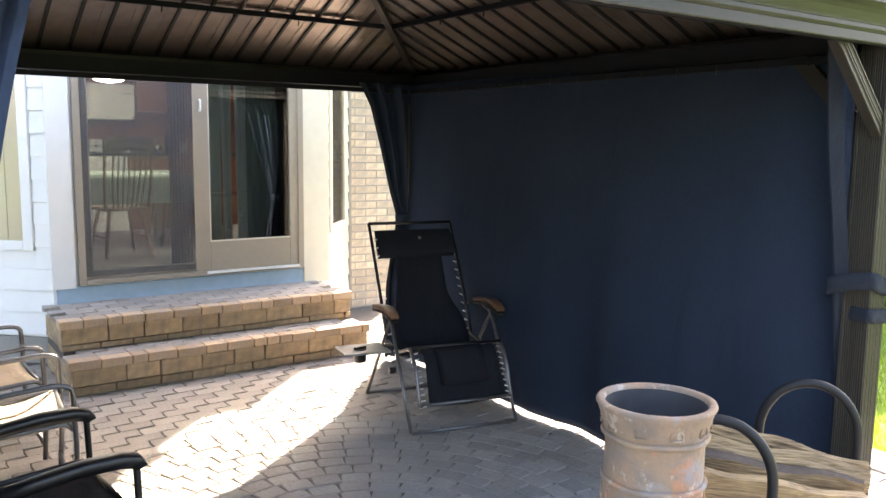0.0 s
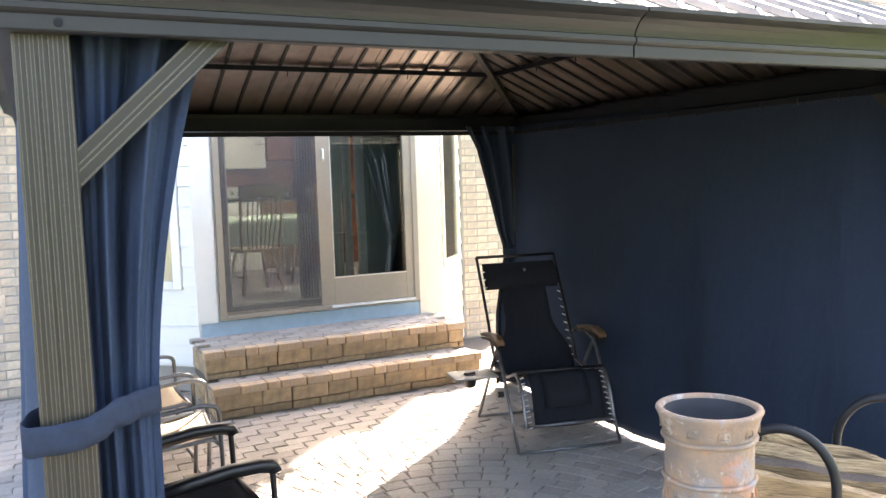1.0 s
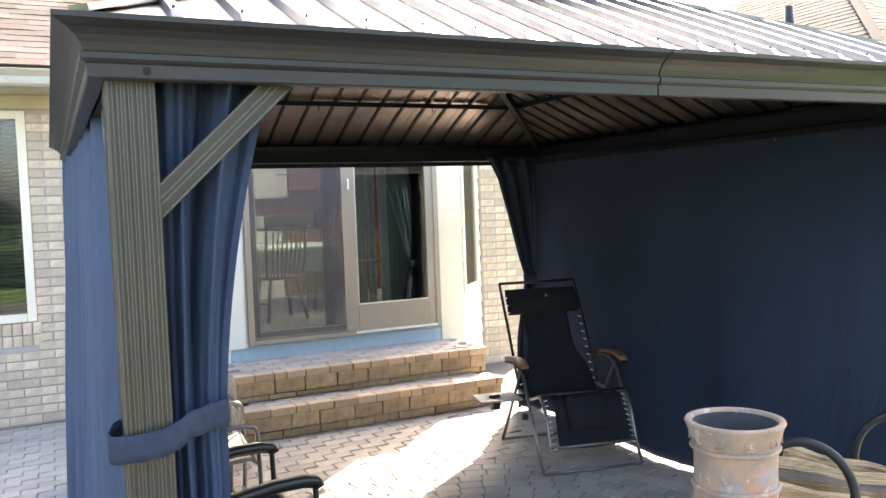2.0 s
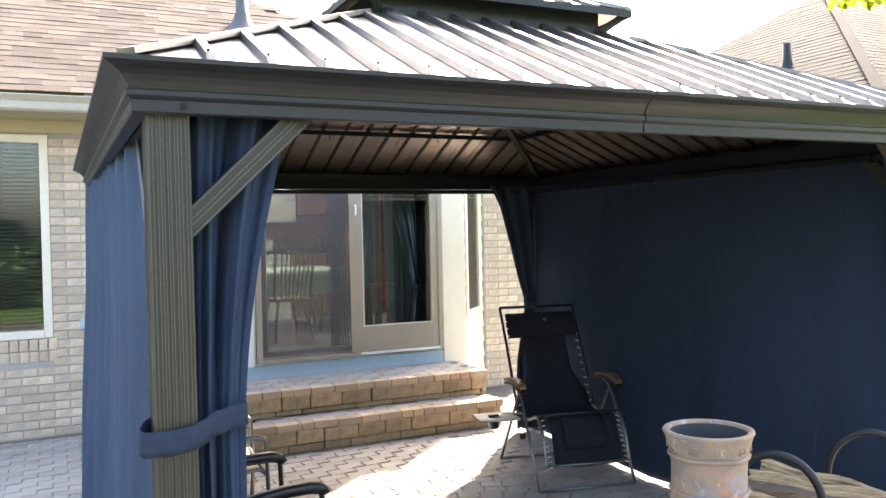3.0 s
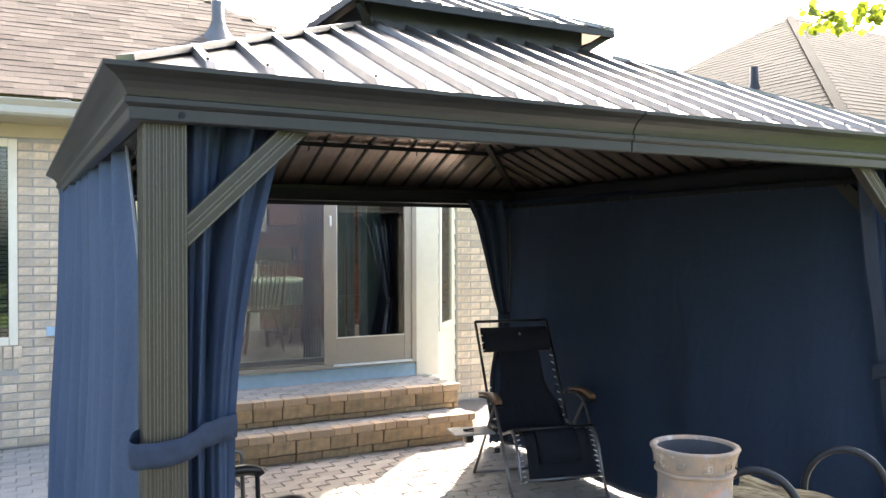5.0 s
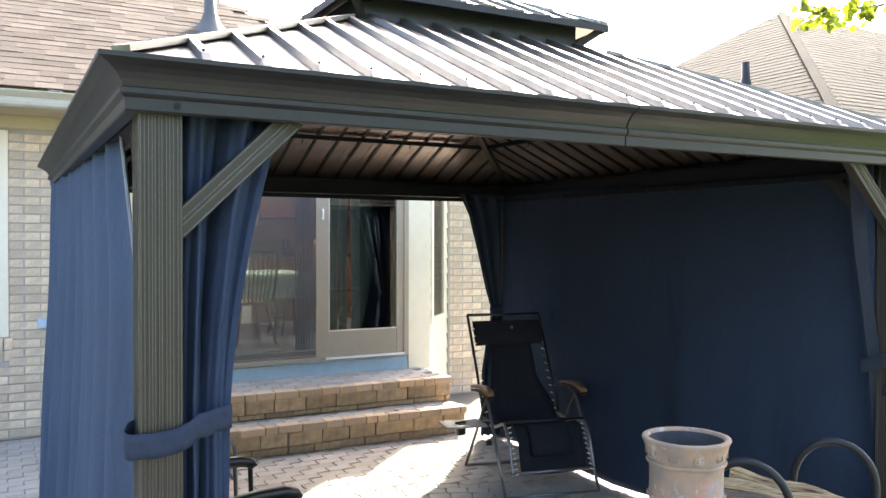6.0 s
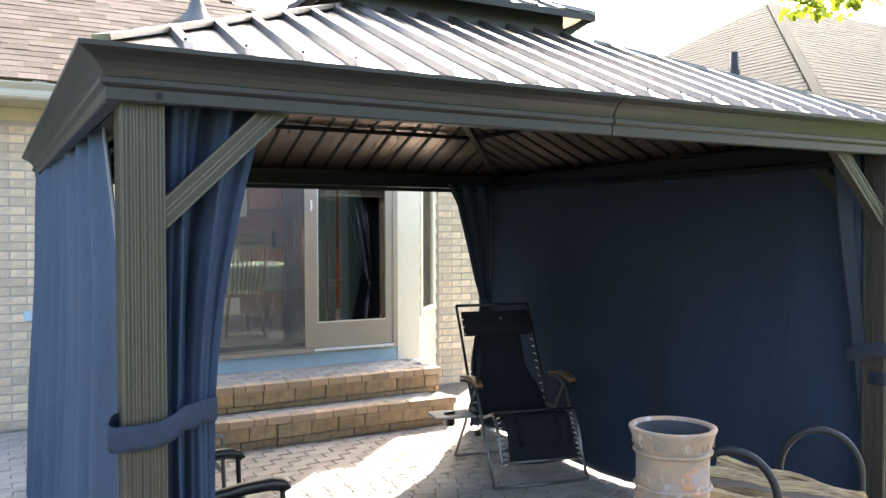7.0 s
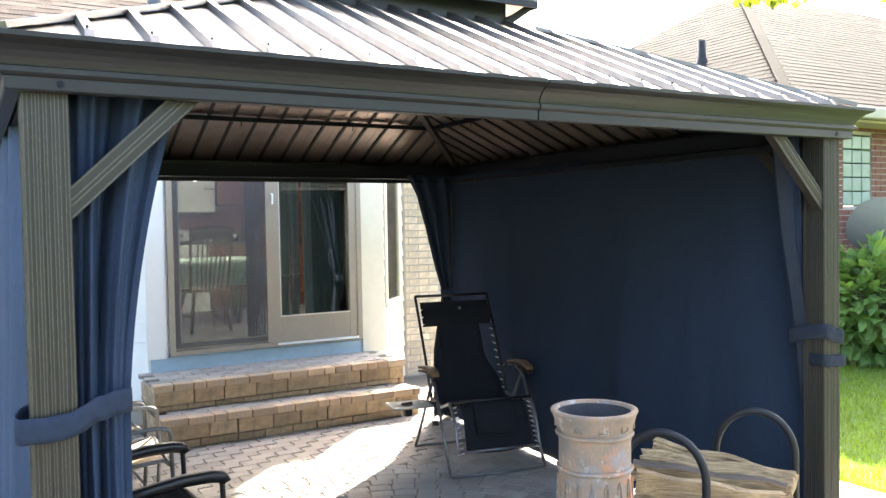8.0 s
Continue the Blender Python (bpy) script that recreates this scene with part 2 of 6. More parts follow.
# ---- building helpers ----
def box(bm, x0, x1, y0, y1, z0, z1, bevel=0.0):
    r = bmesh.ops.create_cube(bm, size=1.0)
    vs = r["verts"]
    for v in vs:
        v.co = Vector((x0 + (v.co.x + 0.5) * (x1 - x0), y0 + (v.co.y + 0.5) * (y1 - y0), z0 + (v.co.z + 0.5) * (z1 - z0)))
    if bevel:
        es = list({e for v in vs for e in v.link_edges})
        bmesh.ops.bevel(bm, geom=es, offset=bevel, segments=2, profile=0.6, affect="EDGES")
    return vs


def finish(bm, name, material, smooth=False):
    bmesh.ops.recalc_face_normals(bm, faces=bm.faces)
    me = bpy.data.meshes.new(name)
    bm.to_mesh(me)
    bm.free()
    for m in (material if isinstance(material, (list, tuple)) else (material,)):
        me.materials.append(m)
    if smooth:
        for p in me.polygons:
            p.use_smooth = True
    return me


def part(name, bm, material, parent=None, label="", smooth=False, at=None):
    """One mesh object under a thing or a part; the shape is given in the world's metres unless at is set."""
    ob = new(name, finish(bm, name, material, smooth))
    if parent is not None:
        ob.parent = parent
        if at is None:
            base, p = Vector(), parent
            while p is not None:
                base += p.location
                p = p.parent
            ob.location = -base
    if at is not None:
        ob.location = at
    if label:
        tagged(ob, label)
    return ob


def thing(name, base, label, category, group="", kind=""):
    ob = new(name)
    ob.empty_display_size = 0.1
    ob.location = base
    return tagged(ob, label, category, group, kind)


def structure(name, bm, material, label="", smooth=False):
    ob = new(name, finish(bm, name, material, smooth))
    return tagged(ob, label, name.split("_")[0], "", "structure")


def bx(name, dims, material, parent, bevel=0.0, label=""):
    bm = bmesh.new()
    box(bm, *dims, bevel)
    return part(name, bm, material, parent, label)


def bar(bm, a, b, w, h, up=(0, 0, 1)):
    """A straight bar from a to b, w wide and h deep."""
    a, b = Vector(a), Vector(b)
    d = (b - a).normalized()
    s = d.cross(Vector(up)).normalized() * (w / 2)
    u = s.cross(d).normalized() * (h / 2)
    ring = [[bm.verts.new(p + q) for q in (s + u, -s + u, -s - u, s - u)] for p in (a, b)]
    for i in range(4):
        bm.faces.new((ring[0][i], ring[0][(i + 1) % 4], ring[1][(i + 1) % 4], ring[1][i]))
    bm.faces.new(ring[0])
    bm.faces.new(ring[1][::-1])


def smooth_path(pts, n=8):
    """Points of a smooth curve through pts."""
    P = [Vector(p) for p in pts]
    P = [2 * P[0] - P[1]] + P + [2 * P[-1] - P[-2]]
    out = []
    for i in range(1, len(P) - 2):
        for k in range(n):
            t = k / n
            a, b, c, d = P[i - 1], P[i], P[i + 1], P[i + 2]
            out.append(0.5 * ((2 * b) + (c - a) * t + (2 * a - 5 * b + 4 * c - d) * t * t + (3 * b - a - 3 * c + d) * t ** 3))
    out.append(P[-2])
    return out


def rounded(pts, r, n=5):
    """A line through pts with its corners rounded by r."""
    P = [Vector(p) for p in pts]
    out = [P[0]]
    for i in range(1, len(P) - 1):
        a, b, c = P[i - 1], P[i], P[i + 1]
        u, v = (a - b), (c - b)
        k = min(r, u.length * 0.45, v.length * 0.45)
        p, q = b + u.normalized() * k, b + v.normalized() * k
        for j in range(n + 1):
            t = j / n
            out.append((1 - t) ** 2 * p + 2 * t * (1 - t) * b + t * t * q)
    out.append(P[-1])
    return out


def tube(bm, pts, r, seg=8, flat=1.0):
    P = [Vector(p) for p in pts]
    rings = []
    u = None
    for i, p in enumerate(P):
        d = (P[min(i + 1, len(P) - 1)] - P[max(i - 1, 0)]).normalized()
        if u is None:
            u = d.orthogonal().normalized()
        u = (u - d * u.dot(d)).normalized()
        w = d.cross(u)
        rings.append([bm.verts.new(p + (u * math.cos(a) + w * math.sin(a) * flat) * r) for a in [2 * math.pi * k / seg for k in range(seg)]])
    for a, b in zip(rings, rings[1:]):
        for k in range(seg):
            bm.faces.new((a[k], a[(k + 1) % seg], b[(k + 1) % seg], b[k]))
    bm.faces.new(rings[0])
    bm.faces.new(rings[-1][::-1])


def lathe(bm, prof, cx, cy, seg=48):
    rings = [[bm.verts.new((cx + r * math.cos(2 * math.pi * k / seg), cy + r * math.sin(2 * math.pi * k / seg), z)) for k in range(seg)] for r, z in prof]
    for a, b in zip(rings, rings[1:]):
        for k in range(seg):
            bm.faces.new((a[k], a[(k + 1) % seg], b[(k + 1) % seg], b[k]))
    return rings


def grid_sheet(bm, rows):
    """A sheet from rows of points."""
    vs = [[bm.verts.new(p) for p in r] for r in rows]
    for a, b in zip(vs, vs[1:]):
        for k in range(len(a) - 1):
            bm.faces.new((a[k], a[k + 1], b[k + 1], b[k]))


def thicken(bm, d):
    bmesh.ops.recalc_face_normals(bm, faces=bm.faces)
    bmesh.ops.solidify(bm, geom=bm.faces[:], thickness=d)


# ---- sizes of the place ----
W, D = 3.60, 3.68          # gazebo, outer faces of the posts
POST = 0.12
BEAM_Z0, EAVE_Z, OUT = 2.072, 2.210, 0.115
PITCH = 0.442
WALL_Y, BAY_Y = 5.50, 4.785
BAY_L, BAY_R = 1.165, 3.40
CORNER_X = 4.55            # the house's right corner
EAVE_Y, HEAVE_Z = 5.06, 2.84
ROOF_TAN = math.tan(radians(34))


# ---- ground ----
bm = bmesh.new()
box(bm, -400, 400, -400, 400, -0.30, -0.045)
structure("ground", bm, GRASS, "sunlit green lawn ground reaching the horizon")
bm = bmesh.new()
box(bm, -7.0, 4.35, -6.0, 5.55, -0.2, -0.010)
paving = structure("pavement", bm, PAVER_JOINT, "patio of interlocking grey-tan stone pavers")
bm = bmesh.new()
for k in range(8):
    box(bm, 4.36, 4.64, -6.0 + k * 1.45, -6.0 + k * 1.45 + 1.44, -0.2, 0.004, 0.012)
structure("kerb", bm, CONCRETE, "pale concrete edging strip beside the lawn")

# ---- house: brick walls, bay, roof ----
bm = bmesh.new()
WIN_X0, WIN_X1, WIN_Z0, WIN_Z1 = -1.53, -0.278, 0.87, 2.64
box(bm, -6.0, WIN_X0, WALL_Y, WALL_Y + 0.2, -0.1, HEAVE_Z)
box(bm, WIN_X1, BAY_L - 0.75, WALL_Y, WALL_Y + 0.2, -0.1, HEAVE_Z)
box(bm, WIN_X0, WIN_X1, WALL_Y, WALL_Y + 0.2, -0.1, WIN_Z0)
box(bm, WIN_X0, WIN_X1, WALL_Y, WALL_Y + 0.2, WIN_Z1, HEAVE_Z)
wall_w = structure("wall_west", bm, MORTAR, "pale tan brick house wall around a window")
bm = bmesh.new()
box(bm, BAY_R + 0.61, CORNER_X, WALL_Y, WALL_Y + 0.2, -0.1, HEAVE_Z)
wall_e = structure("wall_east", bm, MORTAR, "pale yellow brick house wall at the corner")
bm = bmesh.new()
box(bm, CORNER_X - 0.2, CORNER_X, WALL_Y + 0.2, 13.0, -0.1, HEAVE_Z)
structure("wall_side", bm, BRICK, "brick end wall of the house")

RX, TOP_Y = 4.34, 9.4


def roof_z(y):
    return HEAVE_Z + 0.1 + ROOF_TAN * (y - EAVE_Y)


bm = bmesh.new()
h = TOP_Y - EAVE_Y
CUT = 0.265               # unseen eave corner, clipped so that the sun patch reaches the patio
v = [bm.verts.new(p) for p in ((-9, EAVE_Y, roof_z(EAVE_Y)), (RX - 2 * CUT, EAVE_Y, roof_z(EAVE_Y)), (RX - CUT, EAVE_Y + CUT, roof_z(EAVE_Y + CUT)), (RX - h, TOP_Y, roof_z(TOP_Y)), (-9, TOP_Y, roof_z(TOP_Y)),
                               (RX, EAVE_Y + 2 * CUT, roof_z(EAVE_Y)), (RX, 13.8, roof_z(EAVE_Y)), (-9, 13.8, roof_z(EAVE_Y)))]
bm.faces.new((v[0], v[1], v[2], v[3], v[4]))
bm.faces.new((v[2], v[5], v[6], v[3]))
bm.faces.new((v[4], v[3], v[6], v[7]))
house_roof = structure("roof_house", bm, SHINGLE, "tan asphalt shingle hip roof of the house")
bm = bmesh.new()
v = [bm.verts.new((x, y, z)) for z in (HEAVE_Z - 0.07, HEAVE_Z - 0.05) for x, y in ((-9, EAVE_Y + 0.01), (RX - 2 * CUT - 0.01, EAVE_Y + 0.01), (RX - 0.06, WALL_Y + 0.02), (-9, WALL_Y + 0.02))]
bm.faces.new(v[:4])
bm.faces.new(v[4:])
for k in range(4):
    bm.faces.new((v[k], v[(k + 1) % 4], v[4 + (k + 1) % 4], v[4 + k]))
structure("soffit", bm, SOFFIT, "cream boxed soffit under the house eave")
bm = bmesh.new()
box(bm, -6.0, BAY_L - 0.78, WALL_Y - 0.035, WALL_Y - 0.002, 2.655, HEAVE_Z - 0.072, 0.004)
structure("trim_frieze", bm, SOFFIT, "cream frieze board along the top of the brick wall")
bm = bmesh.new()
prof = [(0.0, -0.03), (-0.10, -0.03), (-0.115, -0.01), (-0.115, 0.015), (-0.095, 0.05), (-0.115, 0.085), (-0.122, 0.10), (-0.118, 0.108), (-0.09, 0.10), (0.0, 0.10)]
rows = [[(x, EAVE_Y + o, HEAVE_Z - 0.04 + z) for o, z in prof] for x in (-9.0, 0.2, 0.202, RX - 2 * CUT)]
grid_sheet(bm, rows)
thicken(bm, 0.004)
structure("gutter_house", bm, GUTTER, "cream aluminium eave gutter on the house")
bm = bmesh.new()
box(bm, 0.0, 0.12, EAVE_Y - 0.10, EAVE_Y + 0.02, HEAVE_Z + 0.05, HEAVE_Z + 0.085, 0.015)
structure("gutter_guard", bm, GREY_PAINT, "grey guard piece lying in the gutter")

# vent pipe on the roof
vp = thing("vent_pipe", (1.68, 6.63, roof_z(6.63)), "grey plumbing vent pipe with a flared boot on the shingles", "pipe")
bm = bmesh.new()
zb = roof_z(6.63)
lathe(bm, [(0.066, zb - 0.1), (0.066, zb + 0.38), (0.054, zb + 0.382), (0.054, zb + 0.2)], 1.68, 6.63, 20)
part("pipe", bm, GREY_PAINT, vp, smooth=True)
bm = bmesh.new()
lathe(bm, [(0.27, zb - 0.16), (0.17, zb - 0.01), (0.10, zb + 0.08), (0.078, zb + 0.15)], 1.68, 6.63, 20)
part("boot", bm, GREY_PAINT, vp, "grey sheet-metal boot", smooth=True)

# window in the brick wall
win = structure("window_1", bmesh.new(), FRAME_CREAM, "cream framed window with closed horizontal blinds")
fx0, fx1, fz0, fz1 = WIN_X0, WIN_X1, WIN_Z0, WIN_Z1
for nm, d in (("frame_side", (fx0, fx0 + 0.07, WALL_Y - 0.02, WALL_Y + 0.12, fz0, fz1)), ("frame_side", (fx1 - 0.07, fx1, WALL_Y - 0.02, WALL_Y + 0.12, fz0, fz1)),
              ("frame_head", (fx0 + 0.07, fx1 - 0.07, WALL_Y - 0.02, WALL_Y + 0.12, fz1 - 0.07, fz1)), ("frame_sill", (fx0 + 0.07, fx1 - 0.07, WALL_Y - 0.03, WALL_Y + 0.12, fz0, fz0 + 0.07))):
    bx(nm, d, FRAME_CREAM, win, 0.008)
pn = bx("pane", (fx0 + 0.07, fx1 - 0.07, WALL_Y + 0.03, WALL_Y + 0.036, fz0 + 0.07, fz1 - 0.07), GLASS_WIN, win)
pn.visible_shadow = False
bs = bmesh.new()
me_slat = None
for k in range(46):
    z = fz0 + 0.09 + k * (fz1 - fz0 - 0.18) / 45
    if me_slat is None:
        box(bs, fx0 + 0.08, fx1 - 0.08, -0.014, 0.014, -0.0015, 0.0015)
        for q in bs.verts:
            q.co.z += q.co.y * 0.75
        ob = part("blind_slat", bs, BLIND_SLAT, win, at=(0, WALL_Y + 0.075, z))
        me_slat = ob.data
    else:
        ob = new("blind_slat", me_slat)
        ob.parent = win
        ob.location = (0, WALL_Y + 0.075, z)
bx("backing", (fx0 - 0.1, fx1 + 0.1, WALL_Y + 0.6, WALL_Y + 0.62, fz0 - 0.2, fz1 + 0.2), COUNTER, win)

# faucet box on the wall
tap = thing("wall_box", (-0.02, WALL_Y - 0.03, 0.98), "small pale blue hose-tap box on the brick wall", "box")
bx("box", (-0.06, 0.10, WALL_Y - 0.05, WALL_Y - 0.006, 0.94, 1.02), BLUE_BAND, tap, 0.006)

# bay: front wall with the door opening, angled sides
DX0, DX1, DZ0, DZ1 = 1.34, 3.16, 0.585, 2.62
bm = bmesh.new()
box(bm, BAY_L, DX0, BAY_Y, BAY_Y + 0.14, 0.2, 2.78)
box(bm, DX1, BAY_R, BAY_Y, BAY_Y + 0.14, 0.2, 2.78)
box(bm, DX0, DX1, BAY_Y, BAY_Y + 0.14, 0.2, DZ0)
box(bm, DX0, DX1, BAY_Y, BAY_Y + 0.14, DZ1, 2.78)
bay = structure("wall_bay", bm, SIDING, "white painted front wall of the bay")
bm = bmesh.new()
box(bm, BAY_L + 0.02, BAY_R - 0.06, BAY_Y - 0.018, BAY_Y - 0.002, 0.43, DZ0 - 0.012)
structure("trim_blue", bm, BLUE_BAND, "pale blue sheet below the door sill")
bm = bmesh.new()
box(bm, DX1 + 0.004, BAY_R + 0.006, BAY_Y - 0.03, BAY_Y - 0.002, DZ0 - 0.14, 2.78, 0.004)
structure("trim_right", bm, FRAME_CREAM, "cream door casing board")
bm = bmesh.new()
box(bm, BAY_L - 0.01, DX0 - 0.02, BAY_Y - 0.03, BAY_Y - 0.002, DZ0 - 0.02, 2.78, 0.004)
structure("trim_left", bm, SIDING, "white door casing board")


def bay_side(nm, x0, y0, x1, y1, wname, cols, foot=0.2):
    """An angled bay side: siding boards below and beside a window."""
    a, b = Vector((x0, y0, 0)), Vector((x1, y1, 0))
    L = (b - a).length
    ang = math.atan2(b.y - a.y, b.x - a.x)
    m = Matrix.Translation(a) @ Matrix.Rotation(ang, 4, "Z")
    w0, w1, z0, z1 = 0.195, L - 0.20, 0.90, 2.45
    bm = bmesh.new()
    s = 1 if x1 > x0 else -1
    d0, d1 = (0.03, 0.14) if s > 0 else (-0.14, -0.03)
    for q in ((0, L, foot, z0), (0, L, z1, 2.78), (0, w0, z0, z1), (w1, L, z0, z1)):
        box(bm, q[0], q[1], d0, d1, q[2], q[3])
    wall = structure(nm, bm, cols[0], "painted side wall of the bay with lap siding")
    wall.matrix_world = m
    face = 0.03 * s
    # lap boards
    z = foot + 0.02
    k = 0
    while z < 2.7:
        hgt = 0.165
        spans = [(0.0, L)] if z + hgt < z0 - 0.04 or z > z1 else [(0.0, w0 - 0.055), (w1 + 0.055, L)]
        for p, q in spans:
            bm = bmesh.new()
            vs = box(bm, p, q, face - 0.022 * s, face, z, z + hgt - 0.004)
            for v in vs:
                if v.co.z > z + 0.1 and abs(v.co.y - (face - 0.022 * s)) < 1e-4:
                    v.co.y += 0.014 * s
            part("board", bm, cols[0], wall, at=(0, 0, 0))
        z += hgt
    wn_ = structure(wname, bmesh.new(), cols[1], "tall cream framed bay window beside the door")
    wn_.matrix_world = m
    f0, f1 = face - 0.035 * s, face + 0.02 * s
    lo, hi = min(f0, f1), max(f0, f1)
    for n2, q in (("frame_side", (w0 - 0.05, w0 + 0.03, z0 - 0.05, z1)), ("frame_side", (w1 - 0.03, w1 + 0.05, z0 - 0.05, z1)),
                  ("frame_head", (w0 + 0.03, w1 - 0.03, z1 - 0.05, z1)), ("frame_sill", (w0 + 0.03, w1 - 0.03, z0 - 0.05, z0 + 0.02))):
        bm = bmesh.new()
        box(bm, q[0], q[1], lo, hi, q[2], q[3], 0.006)
        part(n2, bm, cols[1], wn_, at=(0, 0, 0))
    bm = bmesh.new()
    g = face - 0.022 * s
    box(bm, w0 + 0.03, w1 - 0.03, min(g, g + 0.006 * s), max(g, g + 0.006 * s), z0 + 0.02, z1 - 0.05)
    pane = part("pane", bm, GLASS_BAY, wn_, at=(0, 0, 0))
    pane.visible_shadow = False
    step = (w1 - w0 - 0.04) / 8
    for k in range(8):
        x = w0 + 0.02 + step * (k + 0.5)
        gd = g + (0.012 + 0.006 * (k % 2)) * s
        bm = bmesh.new()
        box(bm, x - step * 0.58, x + step * 0.58, min(gd, gd + 0.003 * s), max(gd, gd + 0.003 * s), z0, z1)
        part("blind_vane", bm, cols[2], wn_, at=(0, 0, 0))


CREAM_BLIND = mat("cream_blind_vane", (0.78, 0.71, 0.58), 0.6, 0, scale=12, amount=0.12)
bay_side("wall_bay_left", BAY_L, BAY_Y, BAY_L - 0.75, WALL_Y, "window_2", (SIDING, SIDING, CREAM_BLIND))
bay_side("wall_bay_right", BAY_R, BAY_Y, BAY_R + 0.62, WALL_Y, "window_3", (FRAME_CREAM, FRAME_CREAM, CREAM_BLIND), 0.0)
# foundation of the bay, split-face blocks
bm = bmesh.new()
for (xa, ya, xb, yb) in ((BAY_L - 0.75, WALL_Y, BAY_L, BAY_Y), (BAY_L, BAY_Y, BAY_R, BAY_Y)):
    bar(bm, (xa, ya + 0.12, 0.07), (xb, yb + 0.12, 0.07), 0.10, 0.24)
found = structure("foundation", bm, MORTAR, "grey block foundation below the bay")
STONE_GREY = mat("grey_split_block", (0.42, 0.40, 0.37), 0.9, 0, col2=(0.26, 0.25, 0.24), scale=25, bump=0.8, rnd=0.2)
rs = random.Random(4)
for row in range(2):
    s = 0.0
    a, b = Vector((BAY_L, BAY_Y, 0)), Vector((BAY_L - 0.75, WALL_Y, 0))
    d = (b - a).normalized()
    while s < 1.0:
        L = rs.uniform(0.16, 0.34)
        bm = bmesh.new()
        vs = box(bm, 0, L - 0.012, -0.06, -0.02, 0, 0.098, 0.008)
        ob = part("stone_block", bm, STONE_GREY, found, at=a + d * s + Vector((0.02, 0.02, 0.005 + row * 0.106)))
        ob.rotation_euler.z = math.atan2(d.y, d.x)
        s += L

# bay roof slab under the eave closes the bay
bm = bmesh.new()
v = [bm.verts.new((x, y, z)) for z in (2.76, 2.82) for x, y in ((BAY_L - 0.75, WALL_Y + 0.1), (BAY_L - 0.08, BAY_Y - 0.1), (BAY_R + 0.08, BAY_Y - 0.1), (BAY_R + 0.62, WALL_Y + 0.1))]
bm.faces.new(v[:4]); bm.faces.new(v[4:])
for k in range(4):
    bm.faces.new((v[k], v[(k + 1) % 4], v[4 + (k + 1) % 4], v[4 + k]))
structure("ceiling_bay", bm, SIDING, "flat white bay ceiling slab")

# ---- patio door ----
door = structure("door_1", bmesh.new(), FRAME_TAUPE, "taupe sliding patio door with vertical blinds behind the fixed pane")
y0, y1 = BAY_Y - 0.045, BAY_Y + 0.10
for nm, d in (("jamb", (DX0, DX0 + 0.05, y0, y1, DZ0, DZ1)), ("jamb", (DX1 - 0.05, DX1, y0, y1, DZ0, DZ1)), ("head", (DX0 + 0.05, DX1 - 0.05, y0, y1, DZ1 - 0.06, DZ1)),
              ("sill", (DX0 + 0.05, DX1 - 0.05, y0 - 0.01, y1, DZ0, DZ0 + 0.035))):
    bx(nm, d, FRAME_TAUPE, door, 0.004)
bx("track", (2.30, DX1 - 0.05, y0 - 0.018, y0 - 0.011, DZ0 + 0.012, DZ0 + 0.034), APPLIANCE, door, 0.002, "white sill track")


def leaf_panel(nm, xa, xb, ya, yb, st, bot, label, glass):
    p = bx(nm, (xa, xa + st, ya, yb, DZ0 + 0.035, DZ1 - 0.06), FRAME_TAUPE, door, 0.004, label)
    for n2, d in (("stile", (xb - st, xb, ya, yb, DZ0 + 0.035, DZ1 - 0.06)), ("bottom_rail", (xa + st, xb - st, ya, yb, DZ0 + 0.035, DZ0 + 0.035 + bot)),
                  ("top_rail", (xa + st, xb - st, ya, yb, DZ1 - 0.06 - 0.09, DZ1 - 0.06))):
        bx(n2, d, FRAME_TAUPE, p, 0.004)
    g = bx("pane", (xa + st, xb - st, (ya + yb) / 2 - 0.004, (ya + yb) / 2 + 0.004, DZ0 + 0.035 + bot, DZ1 - 0.15), glass, p)
    g.visible_shadow = False
    # pale bead round the glass
    bd = 0.010
    for d in ((xa + st, xb - st, ya - 0.004, ya + 0.004, DZ0 + 0.035 + bot, DZ0 + 0.035 + bot + bd), (xa + st, xa + st + bd * 0.7, ya - 0.004, ya + 0.004, DZ0 + 0.05 + bot, DZ1 - 0.16)):
        bx("glazing_bead", d, FRAME_CREAM, p)
    return p


fixed = leaf_panel("fixed_panel", 2.24, DX1 - 0.025, y0 + 0.012, y0 + 0.05, 0.10, 0.235, "fixed glazed door panel", GLASS)
slide = leaf_panel("sliding_panel", DX0 + 0.05, 2.32, y0 + 0.055, y0 + 0.09, 0.055, 0.06, "sliding glazed door panel", GLASS_SLIDE)
SCREEN, nt_, n_, l_, b_ = mat_base("insect_screen")
b_.inputs["Base Color"].default_value = (0.10, 0.10, 0.105, 1)
b_.inputs["Roughness"].default_value = 0.9
b_.inputs["Specular IOR Level"].default_value = 0.1
tr_ = n_.new("ShaderNodeBsdfTransparent")
mx_ = n_.new("ShaderNodeMixShader")
mx_.inputs[0].default_value = 0.40
l_.new(tr_.outputs[0], mx_.inputs[1])
l_.new(b_.outputs[0], mx_.inputs[2])
l_.new(mx_.outputs[0], n_["Material Output"].inputs[0])
sc = bx("insect_screen", (DX0 + 0.05, 2.24, y0 + 0.006, y0 + 0.008, DZ0 + 0.06, DZ1 - 0.08), SCREEN, door, 0, "grey insect screen")
sc.visible_shadow = False
bx("screen_stile", (2.215, 2.24, y0 + 0.0, y0 + 0.010, DZ0 + 0.04, DZ1 - 0.07), FRAME_TAUPE, sc)
bm = bmesh.new()
